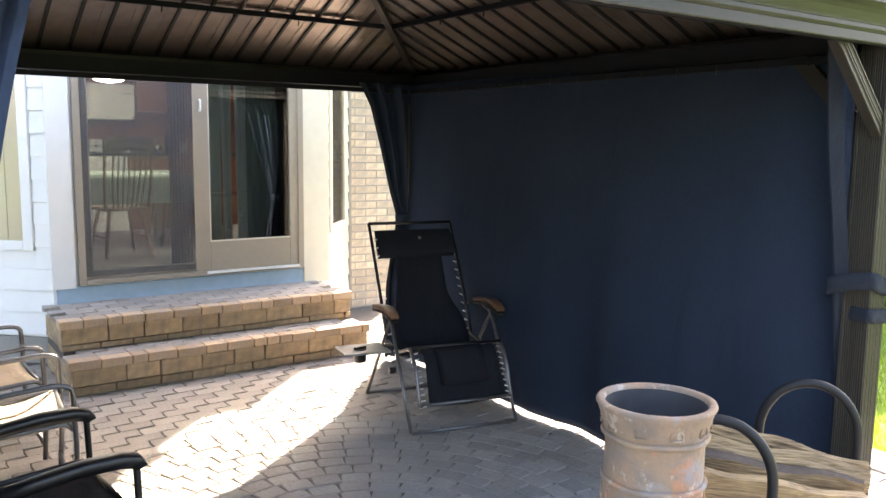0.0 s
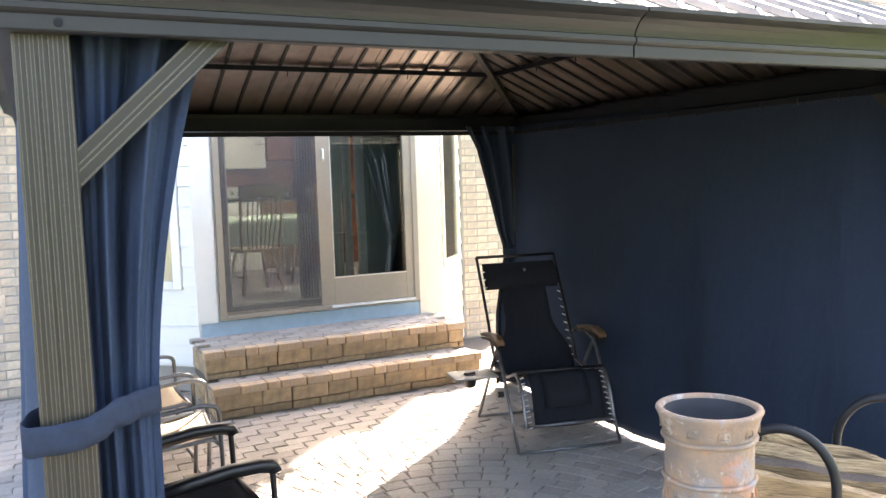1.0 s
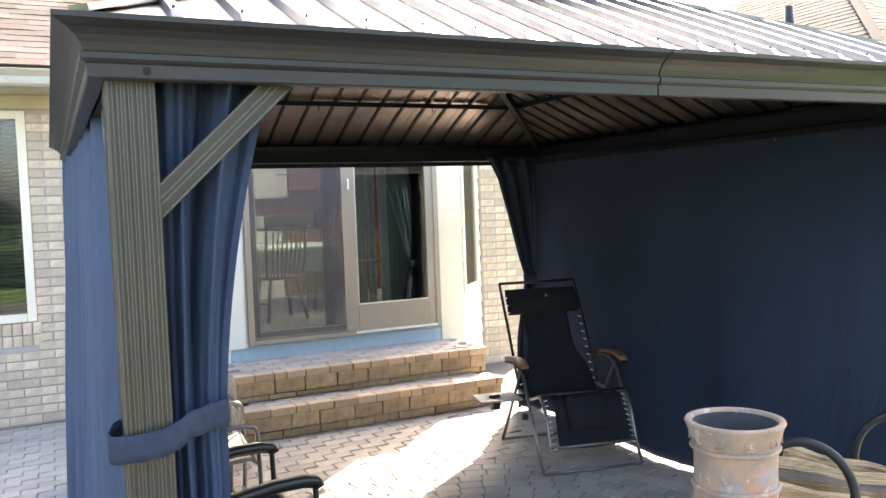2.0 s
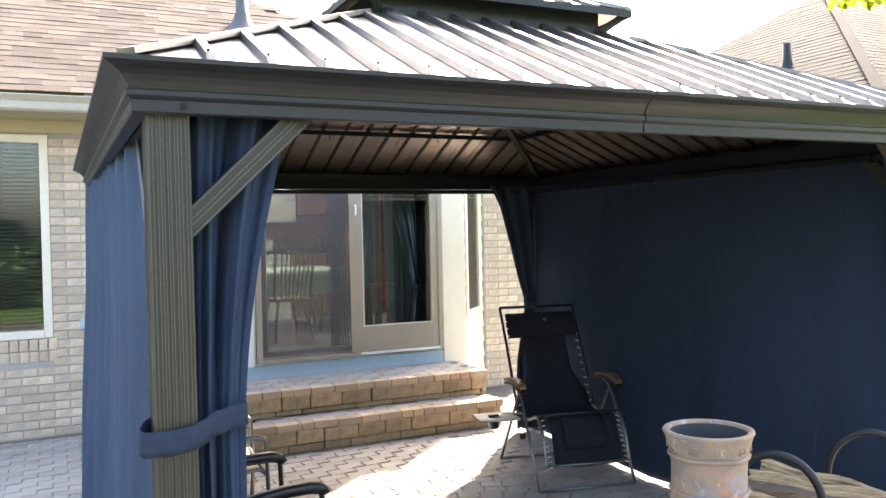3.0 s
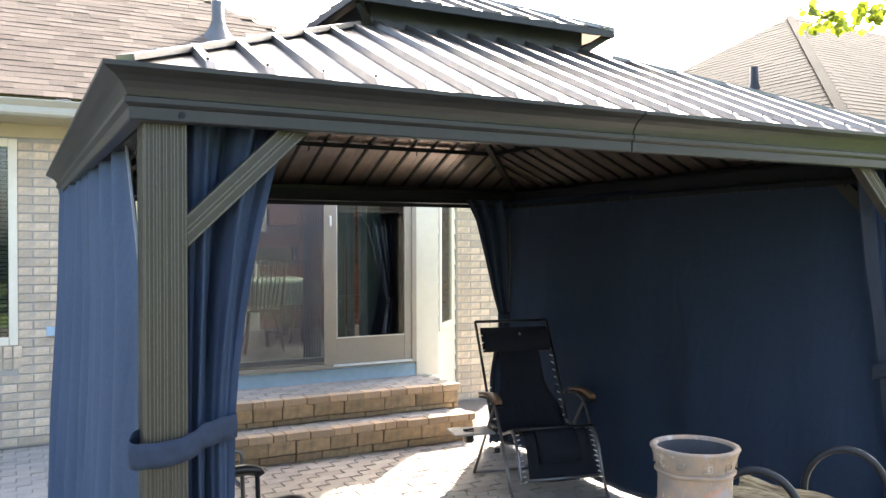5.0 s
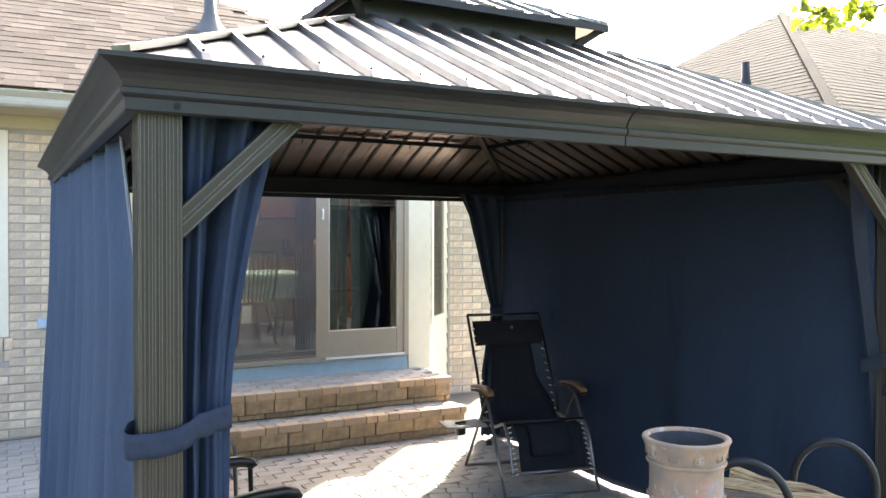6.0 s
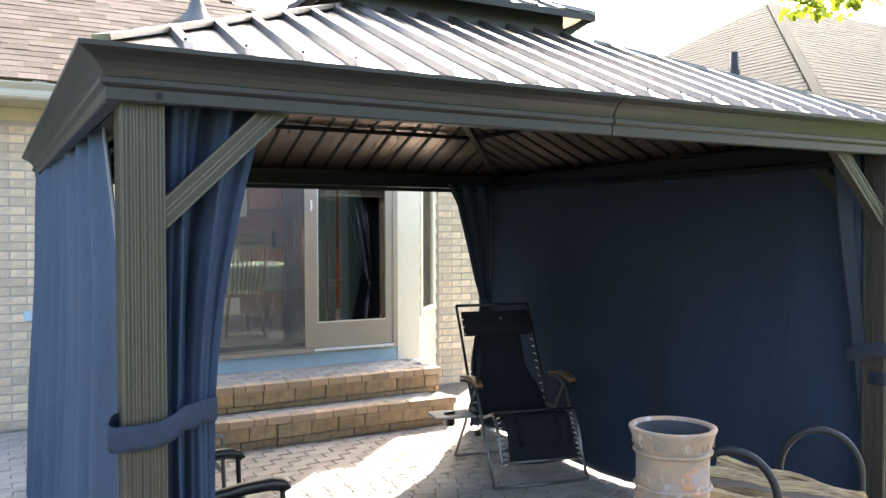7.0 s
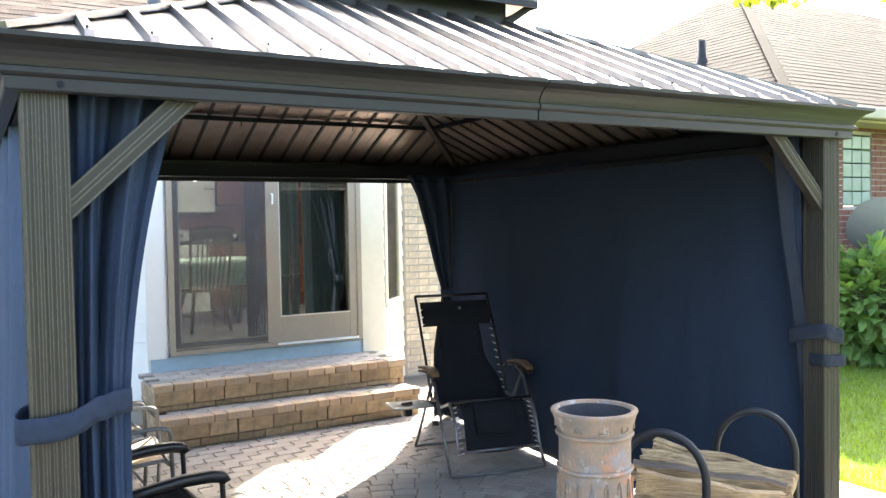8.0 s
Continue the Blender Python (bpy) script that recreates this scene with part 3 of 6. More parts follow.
tube(bm, rounded([(2.275, y0 + 0.012, 1.90), (2.275, y0 - 0.012, 1.90), (2.275, y0 - 0.012, 1.985), (2.275, y0 + 0.012, 1.985)], 0.012), 0.009)
part("handle", bm, APPLIANCE, fixed, "small white latch handle", smooth=True)
# vertical blinds behind the fixed pane, bunched; pale strips paint reflected curtain folds
rb = random.Random(8)
# added vanes on the right, darkened so the pane's reflection shows
BLIND_REFLECT_BACKING = mat("dark_reflection_backing_vane", (0.17, 0.22, 0.17), 0.6, 0, scale=12, amount=0.2)
BLIND_REFLECTED_FOLD = mat("painted_reflected_fold", (0.62, 0.66, 0.66), 0.5, 0, scale=12, amount=0.15)
for k in range(18):
    x = 2.37 + k * 0.041
    bm = bmesh.new()
    pale = k in (4, 6, 7, 9)
    w = 0.030 if pale else 0.075
    swing = 0.03 * math.sin(k * 1.9)
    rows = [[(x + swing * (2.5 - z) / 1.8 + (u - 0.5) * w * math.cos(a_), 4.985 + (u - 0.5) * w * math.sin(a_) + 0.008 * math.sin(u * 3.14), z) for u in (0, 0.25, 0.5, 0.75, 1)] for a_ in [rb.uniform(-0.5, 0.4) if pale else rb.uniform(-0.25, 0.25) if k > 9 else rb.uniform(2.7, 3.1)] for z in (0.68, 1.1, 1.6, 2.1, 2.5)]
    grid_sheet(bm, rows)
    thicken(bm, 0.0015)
    part("blind_vane", bm, BLIND_REFLECTED_FOLD if pale else BLIND_REFLECT_BACKING if k > 9 else BLIND, door, smooth=True)
# grey vanes standing in for the slider's shaded stile seen through the screen
for k in range(7):
    x = 2.10 + k * 0.026
    bm = bmesh.new()
    grid_sheet(bm, [[(x + 0.034 * (u - 0.5), 4.97 + 0.05 * (u - 0.5) + 0.006 * math.sin(u * 3.14 + k), z) for u in (0, 0.33, 0.67, 1)] for z in (0.66, 1.6, 2.5)])
    thicken(bm, 0.0015)
    part("blind_vane", bm, GREY_PAINT, door, smooth=True)
bx("blind_rail", (1.42, 3.16, 4.94, 5.0, 2.50, 2.55), APPLIANCE, door, 0.004, "white blind head rail")

# ---- kitchen behind the door ----
FZ = 0.58
bm = bmesh.new()
v = [bm.verts.new((x, y, z)) for z in (FZ - 0.1, FZ) for x, y in ((BAY_L + 0.12, BAY_Y + 0.15), (BAY_R - 0.12, BAY_Y + 0.15), (3.88, 5.62), (4.2, 5.72), (4.2, 9.2), (0.45, 9.2), (0.6, 5.62))]
n7 = len(v) // 2
bm.faces.new(v[:n7])
bm.faces.new(v[n7:])
for k in range(n7):
    bm.faces.new((v[k], v[(k + 1) % n7], v[n7 + (k + 1) % n7], v[n7 + k]))
structure("floor_kitchen", bm, INT_FLOOR, "pale grey tiled kitchen floor")
bm = bmesh.new()
box(bm, 0.3, 4.34, 9.1, 9.2, FZ, 3.0)
structure("wall_kitchen_back", bm, INT_WALL, "brown-red painted kitchen wall")
bm = bmesh.new()
box(bm, 0.2, 0.3, 5.72, 9.2, FZ, 3.0)
structure("wall_kitchen_left", bm, INT_WALL, "brown-red painted kitchen side wall")
bm = bmesh.new()
box(bm, 4.24, 4.34, 5.72, 9.1, FZ, 3.0)
structure("wall_kitchen_right", bm, INT_WALL, "brown-red painted kitchen side wall")
bm = bmesh.new()
box(bm, 0.2, 4.34, 5.62, 9.2, 2.90, 2.98)
structure("ceiling_kitchen", bm, SIDING, "white kitchen ceiling")


def cabinet(x0, x1, z0, z1, depth, doors, label):
    c = thing("cabinet", ((x0 + x1) / 2, 9.0, z0), label, "cabinet", "kitchen cabinets")
    bx("body", (x0, x1, 9.098 - depth, 9.098, z0, z1), CHERRY, c)
    w = (x1 - x0) / doors
    for k in range(doors):
        d = bx("door", (x0 + k * w + 0.006, x0 + (k + 1) * w - 0.006, 9.098 - depth - 0.022, 9.098 - depth - 0.002, z0 + 0.01, z1 - 0.01), CHERRY, c, 0.006)
        bx("handle", (x0 + k * w + (w - 0.05 if k % 2 == 0 else 0.035), x0 + k * w + (w - 0.035 if k % 2 == 0 else 0.05), 9.098 - depth - 0.045, 9.098 - depth - 0.022, z0 + 0.06, z0 + 0.14), CHROME, d, 0.003)


cabinet(0.75, 2.02, FZ, FZ + 0.88, 0.58, 3, "cherry base cabinet under the dark worktop")
cabinet(2.64, 4.2, FZ, FZ + 0.88, 0.58, 3, "cherry base cabinet under the dark worktop")
cabinet(2.84, 4.2, FZ + 1.42, 2.86, 0.33, 3, "cherry wall cabinet with small knobs")
cabinet(0.75, 1.98, FZ + 1.42, 2.86, 0.33, 2, "cherry wall cabinet with small knobs")
wt = thing("worktop", (2.4, 8.8, FZ + 0.88), "dark speckled kitchen worktop", "worktop")
bx("slab", (0.75, 4.2, 8.48, 9.095, FZ + 0.885, FZ + 0.92), COUNTER, wt, 0.006)
mw = thing("microwave", (2.4, 8.9, FZ + 1.3), "white over-range microwave oven", "microwave")
bx("body", (2.06, 2.80, 8.72, 9.09, FZ + 1.32, FZ + 1.74), APPLIANCE, mw, 0.01)
bx("door", (2.08, 2.62, 8.70, 8.718, FZ + 1.35, FZ + 1.71), APPLIANCE, mw, 0.006)
bx("vent", (2.64, 2.78, 8.70, 8.718, FZ + 1.62, FZ + 1.64), METAL_BLACK, mw)
st = thing("stove", (2.33, 8.75, FZ), "white kitchen stove with control panel", "stove")
bx("body", (2.03, 2.63, 8.46, 9.09, FZ, FZ + 0.88), APPLIANCE, st, 0.01)
bx("control_panel", (2.03, 2.63, 9.02, 9.095, FZ + 0.93, FZ + 1.08), APPLIANCE, st, 0.01)
for k in range(4):
    bm = bmesh.new()
    tube(bm, [(2.12 + k * 0.14, 9.02, FZ + 1.0), (2.12 + k * 0.14, 8.99, FZ + 1.0)], 0.02, 10)
    part("knob", bm, METAL_BLACK, st)
rj = random.Random(3)
for k in range(7):
    x = 2.75 + k * 0.17 + rj.uniform(-0.03, 0.03)
    hh = rj.uniform(0.10, 0.24)
    j = thing("jar", (x, 8.85, FZ + 0.92), "small kitchen jar standing on the worktop", "jar", "jars on the worktop")
    bm = bmesh.new()
    lathe(bm, [(0.001, FZ + 0.921), (0.045, FZ + 0.921), (0.05, FZ + 0.95), (0.05, FZ + 0.92 + hh * 0.8), (0.035, FZ + 0.92 + hh * 0.9)], x, 8.85, 14)
    part("body", bm, (APPLIANCE, BLIND_SLAT, CHROME, COUNTER)[k % 4], j, smooth=True)
    bm = bmesh.new()
    lathe(bm, [(0.036, FZ + 0.92 + hh * 0.9), (0.038, FZ + 0.92 + hh), (0.001, FZ + 0.92 + hh)], x, 8.85, 14)
    part("lid", bm, METAL_TUBE, j, smooth=True)

# pendant lamp
LAMP_GLOW = bpy.data.materials.new("lamp_glass")
LAMP_GLOW.use_nodes = True
LAMP_GLOW.node_tree.nodes["Principled BSDF"].inputs["Emission Color"].default_value = (1, 0.93, 0.82, 1)
LAMP_GLOW.node_tree.nodes["Principled BSDF"].inputs["Emission Strength"].default_value = 16.0
pl_ = thing("pendant_lamp", (2.12, 7.0, 2.9), "white glass dome pendant lamp hanging from the ceiling", "lamp")
bm = bmesh.new()
lathe(bm, [(0.001, 2.22), (0.10, 2.235), (0.17, 2.27), (0.20, 2.33), (0.17, 2.36), (0.02, 2.40)], 2.12, 7.0, 28)
part("shade", bm, LAMP_GLOW, pl_, "glowing white glass shade", smooth=True)
bm = bmesh.new()
tube(bm, [(2.12, 7.0, 2.40), (2.12, 7.0, 2.90)], 0.008)
part("rod", bm, METAL_DARK, pl_)

# dining table and windsor chair
tb = thing("dining_table", (2.0, 7.2, FZ), "oak dining table under a pale green cloth", "table")
bx("tabletop", (1.15, 2.85, 6.75, 7.75, FZ + 0.70, FZ + 0.735), INT_WOOD, tb, 0.01)
for x in (1.25, 2.69):
    for y in (6.85, 7.59):
        bx("leg", (x, x + 0.06, y, y + 0.06, FZ, FZ + 0.70), INT_WOOD, tb, 0.01)
tc_ = thing("tablecloth", (2.0, 7.2, FZ + 0.74), "pale green tablecloth hanging over the table edge", "tablecloth")
bm = bmesh.new()
N = 40
rows = []
for oz, og in ((0.738, -0.02), (0.742, 0.012), (0.70, 0.03), (0.45, 0.035)):
    row = []
    for k in range(N + 1):
        t = k / N * 4
        s = int(t) % 4
        f = t - int(t)
        cs = ((1.15, 6.75), (2.85, 6.75), (2.85, 7.75), (1.15, 7.75))
        p, q = cs[s], cs[(s + 1) % 4]
        x, y = p[0] + (q[0] - p[0]) * f, p[1] + (q[1] - p[1]) * f
        wv = 0.02 * math.sin(k * 2.4) if oz < 0.6 else 0
        nx, ny = ((0, -1), (1, 0), (0, 1), (-1, 0))[s]
        row.append((x + nx * (og + wv) + (og if f == 0 and s in (1, 2) else 0) * 0, y + ny * (og + wv), FZ + oz))
    rows.append(row)
grid_sheet(bm, rows)
bm.faces.new([bm.verts.new((x, y, FZ + 0.739)) for x, y in ((1.16, 6.76), (2.84, 6.76), (2.84, 7.74), (1.16, 7.74))])
part("cloth", bm, CLOTH_GREEN, tc_, smooth=True)


def windsor(cx, cy, rz, label):
    c = thing("windsor_chair", (0, 0, 0), label, "chair", "kitchen chairs")
    bm = bmesh.new()
    box(bm, -0.21, 0.21, -0.20, 0.20, 0.43, 0.465, 0.015)
    part("seat", bm, INT_WOOD, c)
    for sx in (-1, 1):
        for sy in (-1, 1):
            bm = bmesh.new()
            tube(bm, [(0.22 * sx, 0.22 * sy, 0), (0.20 * sx, 0.195 * sy, 0.12), (0.18 * sx, 0.17 * sy, 0.24), (0.14 * sx, 0.13 * sy, 0.435)], 0.018)
            part("leg", bm, INT_WOOD, c, smooth=True)
        bm = bmesh.new()
        tube(bm, [(0.20 * sx, -0.19, 0.46), (0.215 * sx, -0.23, 0.7), (0.22 * sx, -0.29, 1.08)], 0.016)
        part("back_post", bm, INT_WOOD, c, smooth=True)
        bm = bmesh.new()
        tube(bm, [(0.19 * sx, 0.18, 0.18), (0.19 * sx, -0.18, 0.18)], 0.011)
        part("stretcher", bm, INT_WOOD, c, smooth=True)
    bm = bmesh.new()
    rows = [[(x, -0.285 - 0.05 * (1 - (x / 0.24) ** 2), z + 0.03 * (1 - (x / 0.24) ** 2)) for x in np.linspace(-0.24, 0.24, 9)] for z in (0.96, 1.0, 1.06, 1.10)]
    grid_sheet(bm, rows)
    thicken(bm, 0.02)
    part("crest_rail", bm, INT_WOOD, c, smooth=True)
    for k in range(7):
        x = -0.15 + k * 0.05
        bm = bmesh.new()
        tube(bm, [(x * 0.85, -0.19, 0.46), (x, -0.25, 0.72), (x * 1.05, -0.32, 0.99)], 0.008, 6)
        part("spindle", bm, INT_WOOD, c, smooth=True)
    c.matrix_world = pose(cx, cy, FZ, 0, 0, rz)
    return c


wc = windsor(2.02, 6.35, 8, "oak windsor chair with turned legs at the table")
copy_thing(wc, pose(2.75, 7.1, FZ, 0, 0, 95))

# ---- stone steps ----
S1Y, S2Y, SX0, SX1 = 3.845, 4.127, 1.08, 3.305
bm = bmesh.new()
box(bm, SX0 + 0.03, SX1 - 0.03, S1Y + 0.05, BAY_Y - 0.01, -0.02, 0.17)
box(bm, SX0 + 0.03, SX1 - 0.03, S2Y + 0.05, BAY_Y - 0.01, 0.17, 0.38)
steps = structure("steps", bm, PAVER_JOINT, "two stone-block steps with paver treads up to the door")
rs = random.Random(11)


def step_pieces(y0, y1, zb, zt):
    # riser blocks, two courses, on the front and left end
    cz = zt - 0.062
    hs = [(zb, zb + (cz - zb) * 0.36), (zb + (cz - zb) * 0.36, cz)] if zb < 0.1 else [(zb - 0.0, zb + (cz - zb) * 0.28), (zb + (cz - zb) * 0.28, cz)]
    for (za, zz) in hs:
        x = SX0 + 0.012
        while x < SX1 - 0.05:
            L = min(rs.uniform(0.2, 0.38), SX1 - 0.012 - x)
            bm = bmesh.new()
            dy = rs.uniform(-0.008, 0.006)
            box(bm, 0.003, L - 0.003, 0, 0.1, 0.003, zz - za - 0.002, 0.006)
            for v in bm.verts:
                if v.co.y < 0.02:
                    v.co += Vector((0, rs.uniform(-0.006, 0.004), 0))
            part("wall_block", bm, STEP_BLOCK, steps, at=(x, y0 + 0.022 + dy, za))
            x += L
        for sx in (SX0 + 0.02, SX1 - 0.10):
            y = y0 + 0.125
            while y < BAY_Y - 0.06:
                L = min(rs.uniform(0.2, 0.34), BAY_Y - 0.02 - y)
                bm = bmesh.new()
                box(bm, 0, 0.08, 0.003, L - 0.003, 0.003, zz - za - 0.002, 0.006)
                part("wall_block", bm, STEP_BLOCK, steps, at=(sx + rs.uniform(-0.005, 0.005), y, za))
                y += L
    # edge caps with irregular widths, rounded nose
    x = SX0
    while x < SX1 - 0.03:
        L = min(rs.choice((0.10, 0.155, 0.155, 0.20)), SX1 - x)
        if SX1 - x - L < 0.05:
            L = SX1 - x
        bm = bmesh.new()
        box(bm, 0.002, L - 0.002, 0, 0.115, 0, 0.062, 0.010)
        part("cap_stone", bm, STEP_CAP, steps, at=(x, y0 + rs.uniform(-0.005, 0.005), zt - 0.062 + rs.uniform(-0.003, 0.003)))
        x += L


step_pieces(S1Y, S2Y + 0.05, 0.0, 0.238)
step_pieces(S2Y, BAY_Y, 0.238, 0.456)

# ---- gazebo ----
gz = thing("gazebo", (W / 2, D / 2, 0), "dark bronze hardtop gazebo with a two-tier ribbed metal roof", "gazebo")


def fluted(bm, x0, y0, s, z0, z1):
    """A square post with rounded corners and grooves on its faces."""
    marks = ((0.13, 0), (0.145, 0.0016), (0.20, 0.0016), (0.215, 0), (0.37, 0), (0.385, 0.0018), (0.43, 0.0018), (0.445, 0), (0.52, 0), (0.535, 0.0018), (0.60, 0.0018), (0.615, 0), (0.78, 0), (0.795, 0.0016), (0.86, 0.0016), (0.875, 0))
    pts = []
    for k in range(4):
        c, d = ((0, 0), (1, 0), (1, 1), (0, 1))[k], ((1, 0), (0, 1), (-1, 0), (0, -1))[k]
        n = (-d[1], d[0])
        r = 0.006 / s
        pts.append((c[0] + d[0] * r, c[1] + d[1] * r))
        for m, dep in marks:
            pts.append((c[0] + d[0] * m + n[0] * dep / s, c[1] + d[1] * m + n[1] * dep / s))
        pts.append((c[0] + d[0] * (1 - r), c[1] + d[1] * (1 - r)))
    a = [bm.verts.new((x0 + p * s, y0 + q * s, z0)) for p, q in pts]
    b = [bm.verts.new((x0 + p * s, y0 + q * s, z1)) for p, q in pts]
    n = len(a)
    for k in range(n):
        bm.faces.new((a[k], a[(k + 1) % n], b[(k + 1) % n], b[k]))
    bm.faces.new(b)
    bm.faces.new(a[::-1])


for x in (0, W - POST):
    for y in (0, D - POST):
        bm = bmesh.new()
        fluted(bm, x, y, POST, 0.012, BEAM_Z0 + 0.02)
        p = part("post", bm, METAL_POST, gz)
        for f_ in (0.04, 0.125, 0.22, 0.30, 0.365, 0.45, 0.52, 0.62, 0.70, 0.78, 0.88, 0.96):
            bx("ridge", (x + POST * f_ - 0.0012, x + POST * f_ + 0.0012, y - 0.0014, y + 0.004, 0.02, BEAM_Z0), METAL_RIDGE_LIT, p)
            bx("ridge", (x - 0.0014, x + 0.004, y + POST * f_ - 0.0012, y + POST * f_ + 0.0012, 0.02, BEAM_Z0), METAL_RIDGE_LIT, p)
        bx("base_plate", (x - 0.03, x + POST + 0.03, y - 0.03, y + POST + 0.03, 0.0, 0.012), METAL_DARK, p, 0.003)

FASCIA = [(0.0, BEAM_Z0), (0.038, BEAM_Z0), (0.042, BEAM_Z0 + 0.004), (0.042, BEAM_Z0 + 0.036), (0.050, BEAM_Z0 + 0.041), (0.056, BEAM_Z0 + 0.047), (0.056, BEAM_Z0 + 0.061),
          (0.048, BEAM_Z0 + 0.065), (0.050, BEAM_Z0 + 0.074), (0.056, BEAM_Z0 + 0.085), (0.068, BEAM_Z0 + 0.101), (0.085, BEAM_Z0 + 0.115), (0.105, BEAM_Z0 + 0.125),
          (0.115, EAVE_Z - 0.007), (0.115, EAVE_Z + 0.006), (0.110, EAVE_Z + 0.006), (0.095, EAVE_Z + 0.004), (0.0, EAVE_Z - 0.02)]
CORN = [Vector((0, 0, 0)), Vector((W, 0, 0)), Vector((W, D, 0)), Vector((0, D, 0))]
for k in range(4):
    A, B = CORN[k], CORN[(k + 1) % 4]
    t = (B - A).normalized()
    n = Vector((t.y, -t.x, 0))
    L = (B - A).length
    mid = {0: 1.725, 1: L / 2, 2: L / 2, 3: 1.48}[k]
    for (s0, s1, m0, m1) in ((0.0, mid - 0.003, True, False), (mid + 0.003, L, False, True)):
        bm = bmesh.new()
        ends = []
        for s, mitre, sg in ((s0, m0, -1), (s1, m1, 1)):
            ends.append([bm.verts.new(A + t * (s + (sg * o if mitre else 0)) + n * o + Vector((0, 0, z))) for o, z in FASCIA])
        for i in range(len(FASCIA)):
            j = (i + 1) % len(FASCIA)
            bm.faces.new((ends[0][i], ends[0][j], ends[1][j], ends[1][i]))
        bm.faces.new(ends[0])
        bm.faces.new(ends[1][::-1])
        part("eave_fascia", bm, METAL_DARK, gz)
    # inner beam; the front one is shallower
    bm = bmesh.new()
    b0 = BEAM_Z0 + (0.035 if k == 0 else 0.001)
    bar(bm, A + t * 0.012 - n * 0.045 + Vector((0, 0, (b0 + BEAM_Z0 + 0.089) / 2)), B - t * 0.012 - n * 0.045 + Vector((0, 0, (b0 + BEAM_Z0 + 0.089) / 2)), 0.07, BEAM_Z0 + 0.089 - b0)
    part("beam", bm, METAL_INNER, gz)
    # curtain rail below and inside the beam
    rail_z = BEAM_Z0 + (0.038 if k == 0 else -0.024)
    bm = bmesh.new()
    bar(bm, A + t * 0.13 - n * 0.105 + Vector((0, 0, rail_z)), B - t * 0.13 - n * 0.105 + Vector((0, 0, rail_z)), 0.025, 0.03)
    part("curtain_rail", bm, METAL_INNER, gz)
# bolts in the front fascia
for x in (0.097, 3.52):
    bm = bmesh.new()
    tube(bm, [(x, -0.0455, 2.092), (x, -0.038, 2.092)], 0.010, 12)
    part("bolt", bm, METAL_INNER, gz, "black bolt head")

# roof slopes
E0X, E0Y, E1X, E1Y = -OUT + 0.012, -OUT + 0.012, W + OUT - 0.012, D + OUT - 0.012
I0 = 1.28
Z0R = EAVE_Z - 0.008
Z1R = Z0R + PITCH * I0


def slope_point(side, s, d, lift=0.0):
    """A place on a slope: s along the eave, d up the slope in plan."""
    z = Z0R + PITCH * d + lift
    if side == 0:
        return Vector((E0X + s, E0Y + d, z))
    if side == 1:
        return Vector((E1X - d, E0Y + s, z))
    if side == 2:
        return Vector((E1X - s, E1Y - d, z))
    return Vector((E0X + d, E1Y - s, z))


for side in range(4):
    L = (E1X - E0X) if side % 2 == 0 else (E1Y - E0Y)
    bm = bmesh.new()
    bm.faces.new([bm.verts.new(slope_point(side, s, d)) for s, d in ((0, 0), (L, 0), (L - I0, I0), (I0, I0))])
    panel = part("roof_panel", bm, METAL_ROOF, gz, "dark ribbed steel roof slope")
    bm = bmesh.new()
    bm.faces.new([bm.verts.new(slope_point(side, s, d, -0.014)) for s, d in ((0.05, 0.04), (L - 0.05, 0.04), (L - I0, I0 - 0.01), (I0, I0 - 0.01))])
    part("roof_lining", bm, METAL_UNDER, gz, "brown steel underside")
    pitch_n = 0.1727
    first = (pitch_n + OUT - 0.012) % pitch_n
    s = first if first > 0.06 else first + pitch_n
    while s < L - 0.05:
        dmax = min(I0, s, L - s) - 0.01
        if 0.15 < s < L - 0.15:
            bm = bmesh.new()
            cr = [(-0.018, 0.001), (-0.013, 0.027), (0.013, 0.027), (0.018, 0.001)]
            tdir = slope_point(side, 1, 0) - slope_point(side, 0, 0)
            a = [bm.verts.new(slope_point(side, s + o, 0.016, l_ * 0.25)) for o, l_ in cr]
            m2 = [bm.verts.new(slope_point(side, s + o, 0.045, l_)) for o, l_ in cr]
            b = [bm.verts.new(slope_point(side, s + o, dmax, l_)) for o, l_ in cr]
            for i in range(3):
                bm.faces.new((a[i], a[i + 1], m2[i + 1], m2[i]))
                bm.faces.new((m2[i], m2[i + 1], b[i + 1], b[i]))
            bm.faces.new(a)
            bm.faces.new(b[::-1])
            rib = part("rib", bm, METAL_ROOF, panel)
            bm = bmesh.new()
            c0 = slope_point(side, s - 0.004, 0.056, 0.026)
            tube(bm, [c0, c0 + Vector((0, 0, 0.008))], 0.005, 6)
            part("screw", bm, METAL_BLACK, rib)
        s += pitch_n
    s = 0.14
    while s < L - 0.05:
        dmax = min(I0, s, L - s) - 0.01
        bm = bmesh.new()
        bar(bm, slope_point(side, s, 0.075, -0.024), slope_point(side, s, dmax, -0.022), 0.018, 0.014)
        part("seam", bm, METAL_DARK, panel)
        bm = bmesh.new()
        bar(bm, slope_point(side, s + 0.062, 0.075, -0.017), slope_point(side, s + 0.062, max(0.085, min(I0, s + 0.062, L - s - 0.062) - 0.01), -0.017), 0.004, 0.003)
        part("crease", bm, METAL_UNDER, panel)
        s += 0.1727
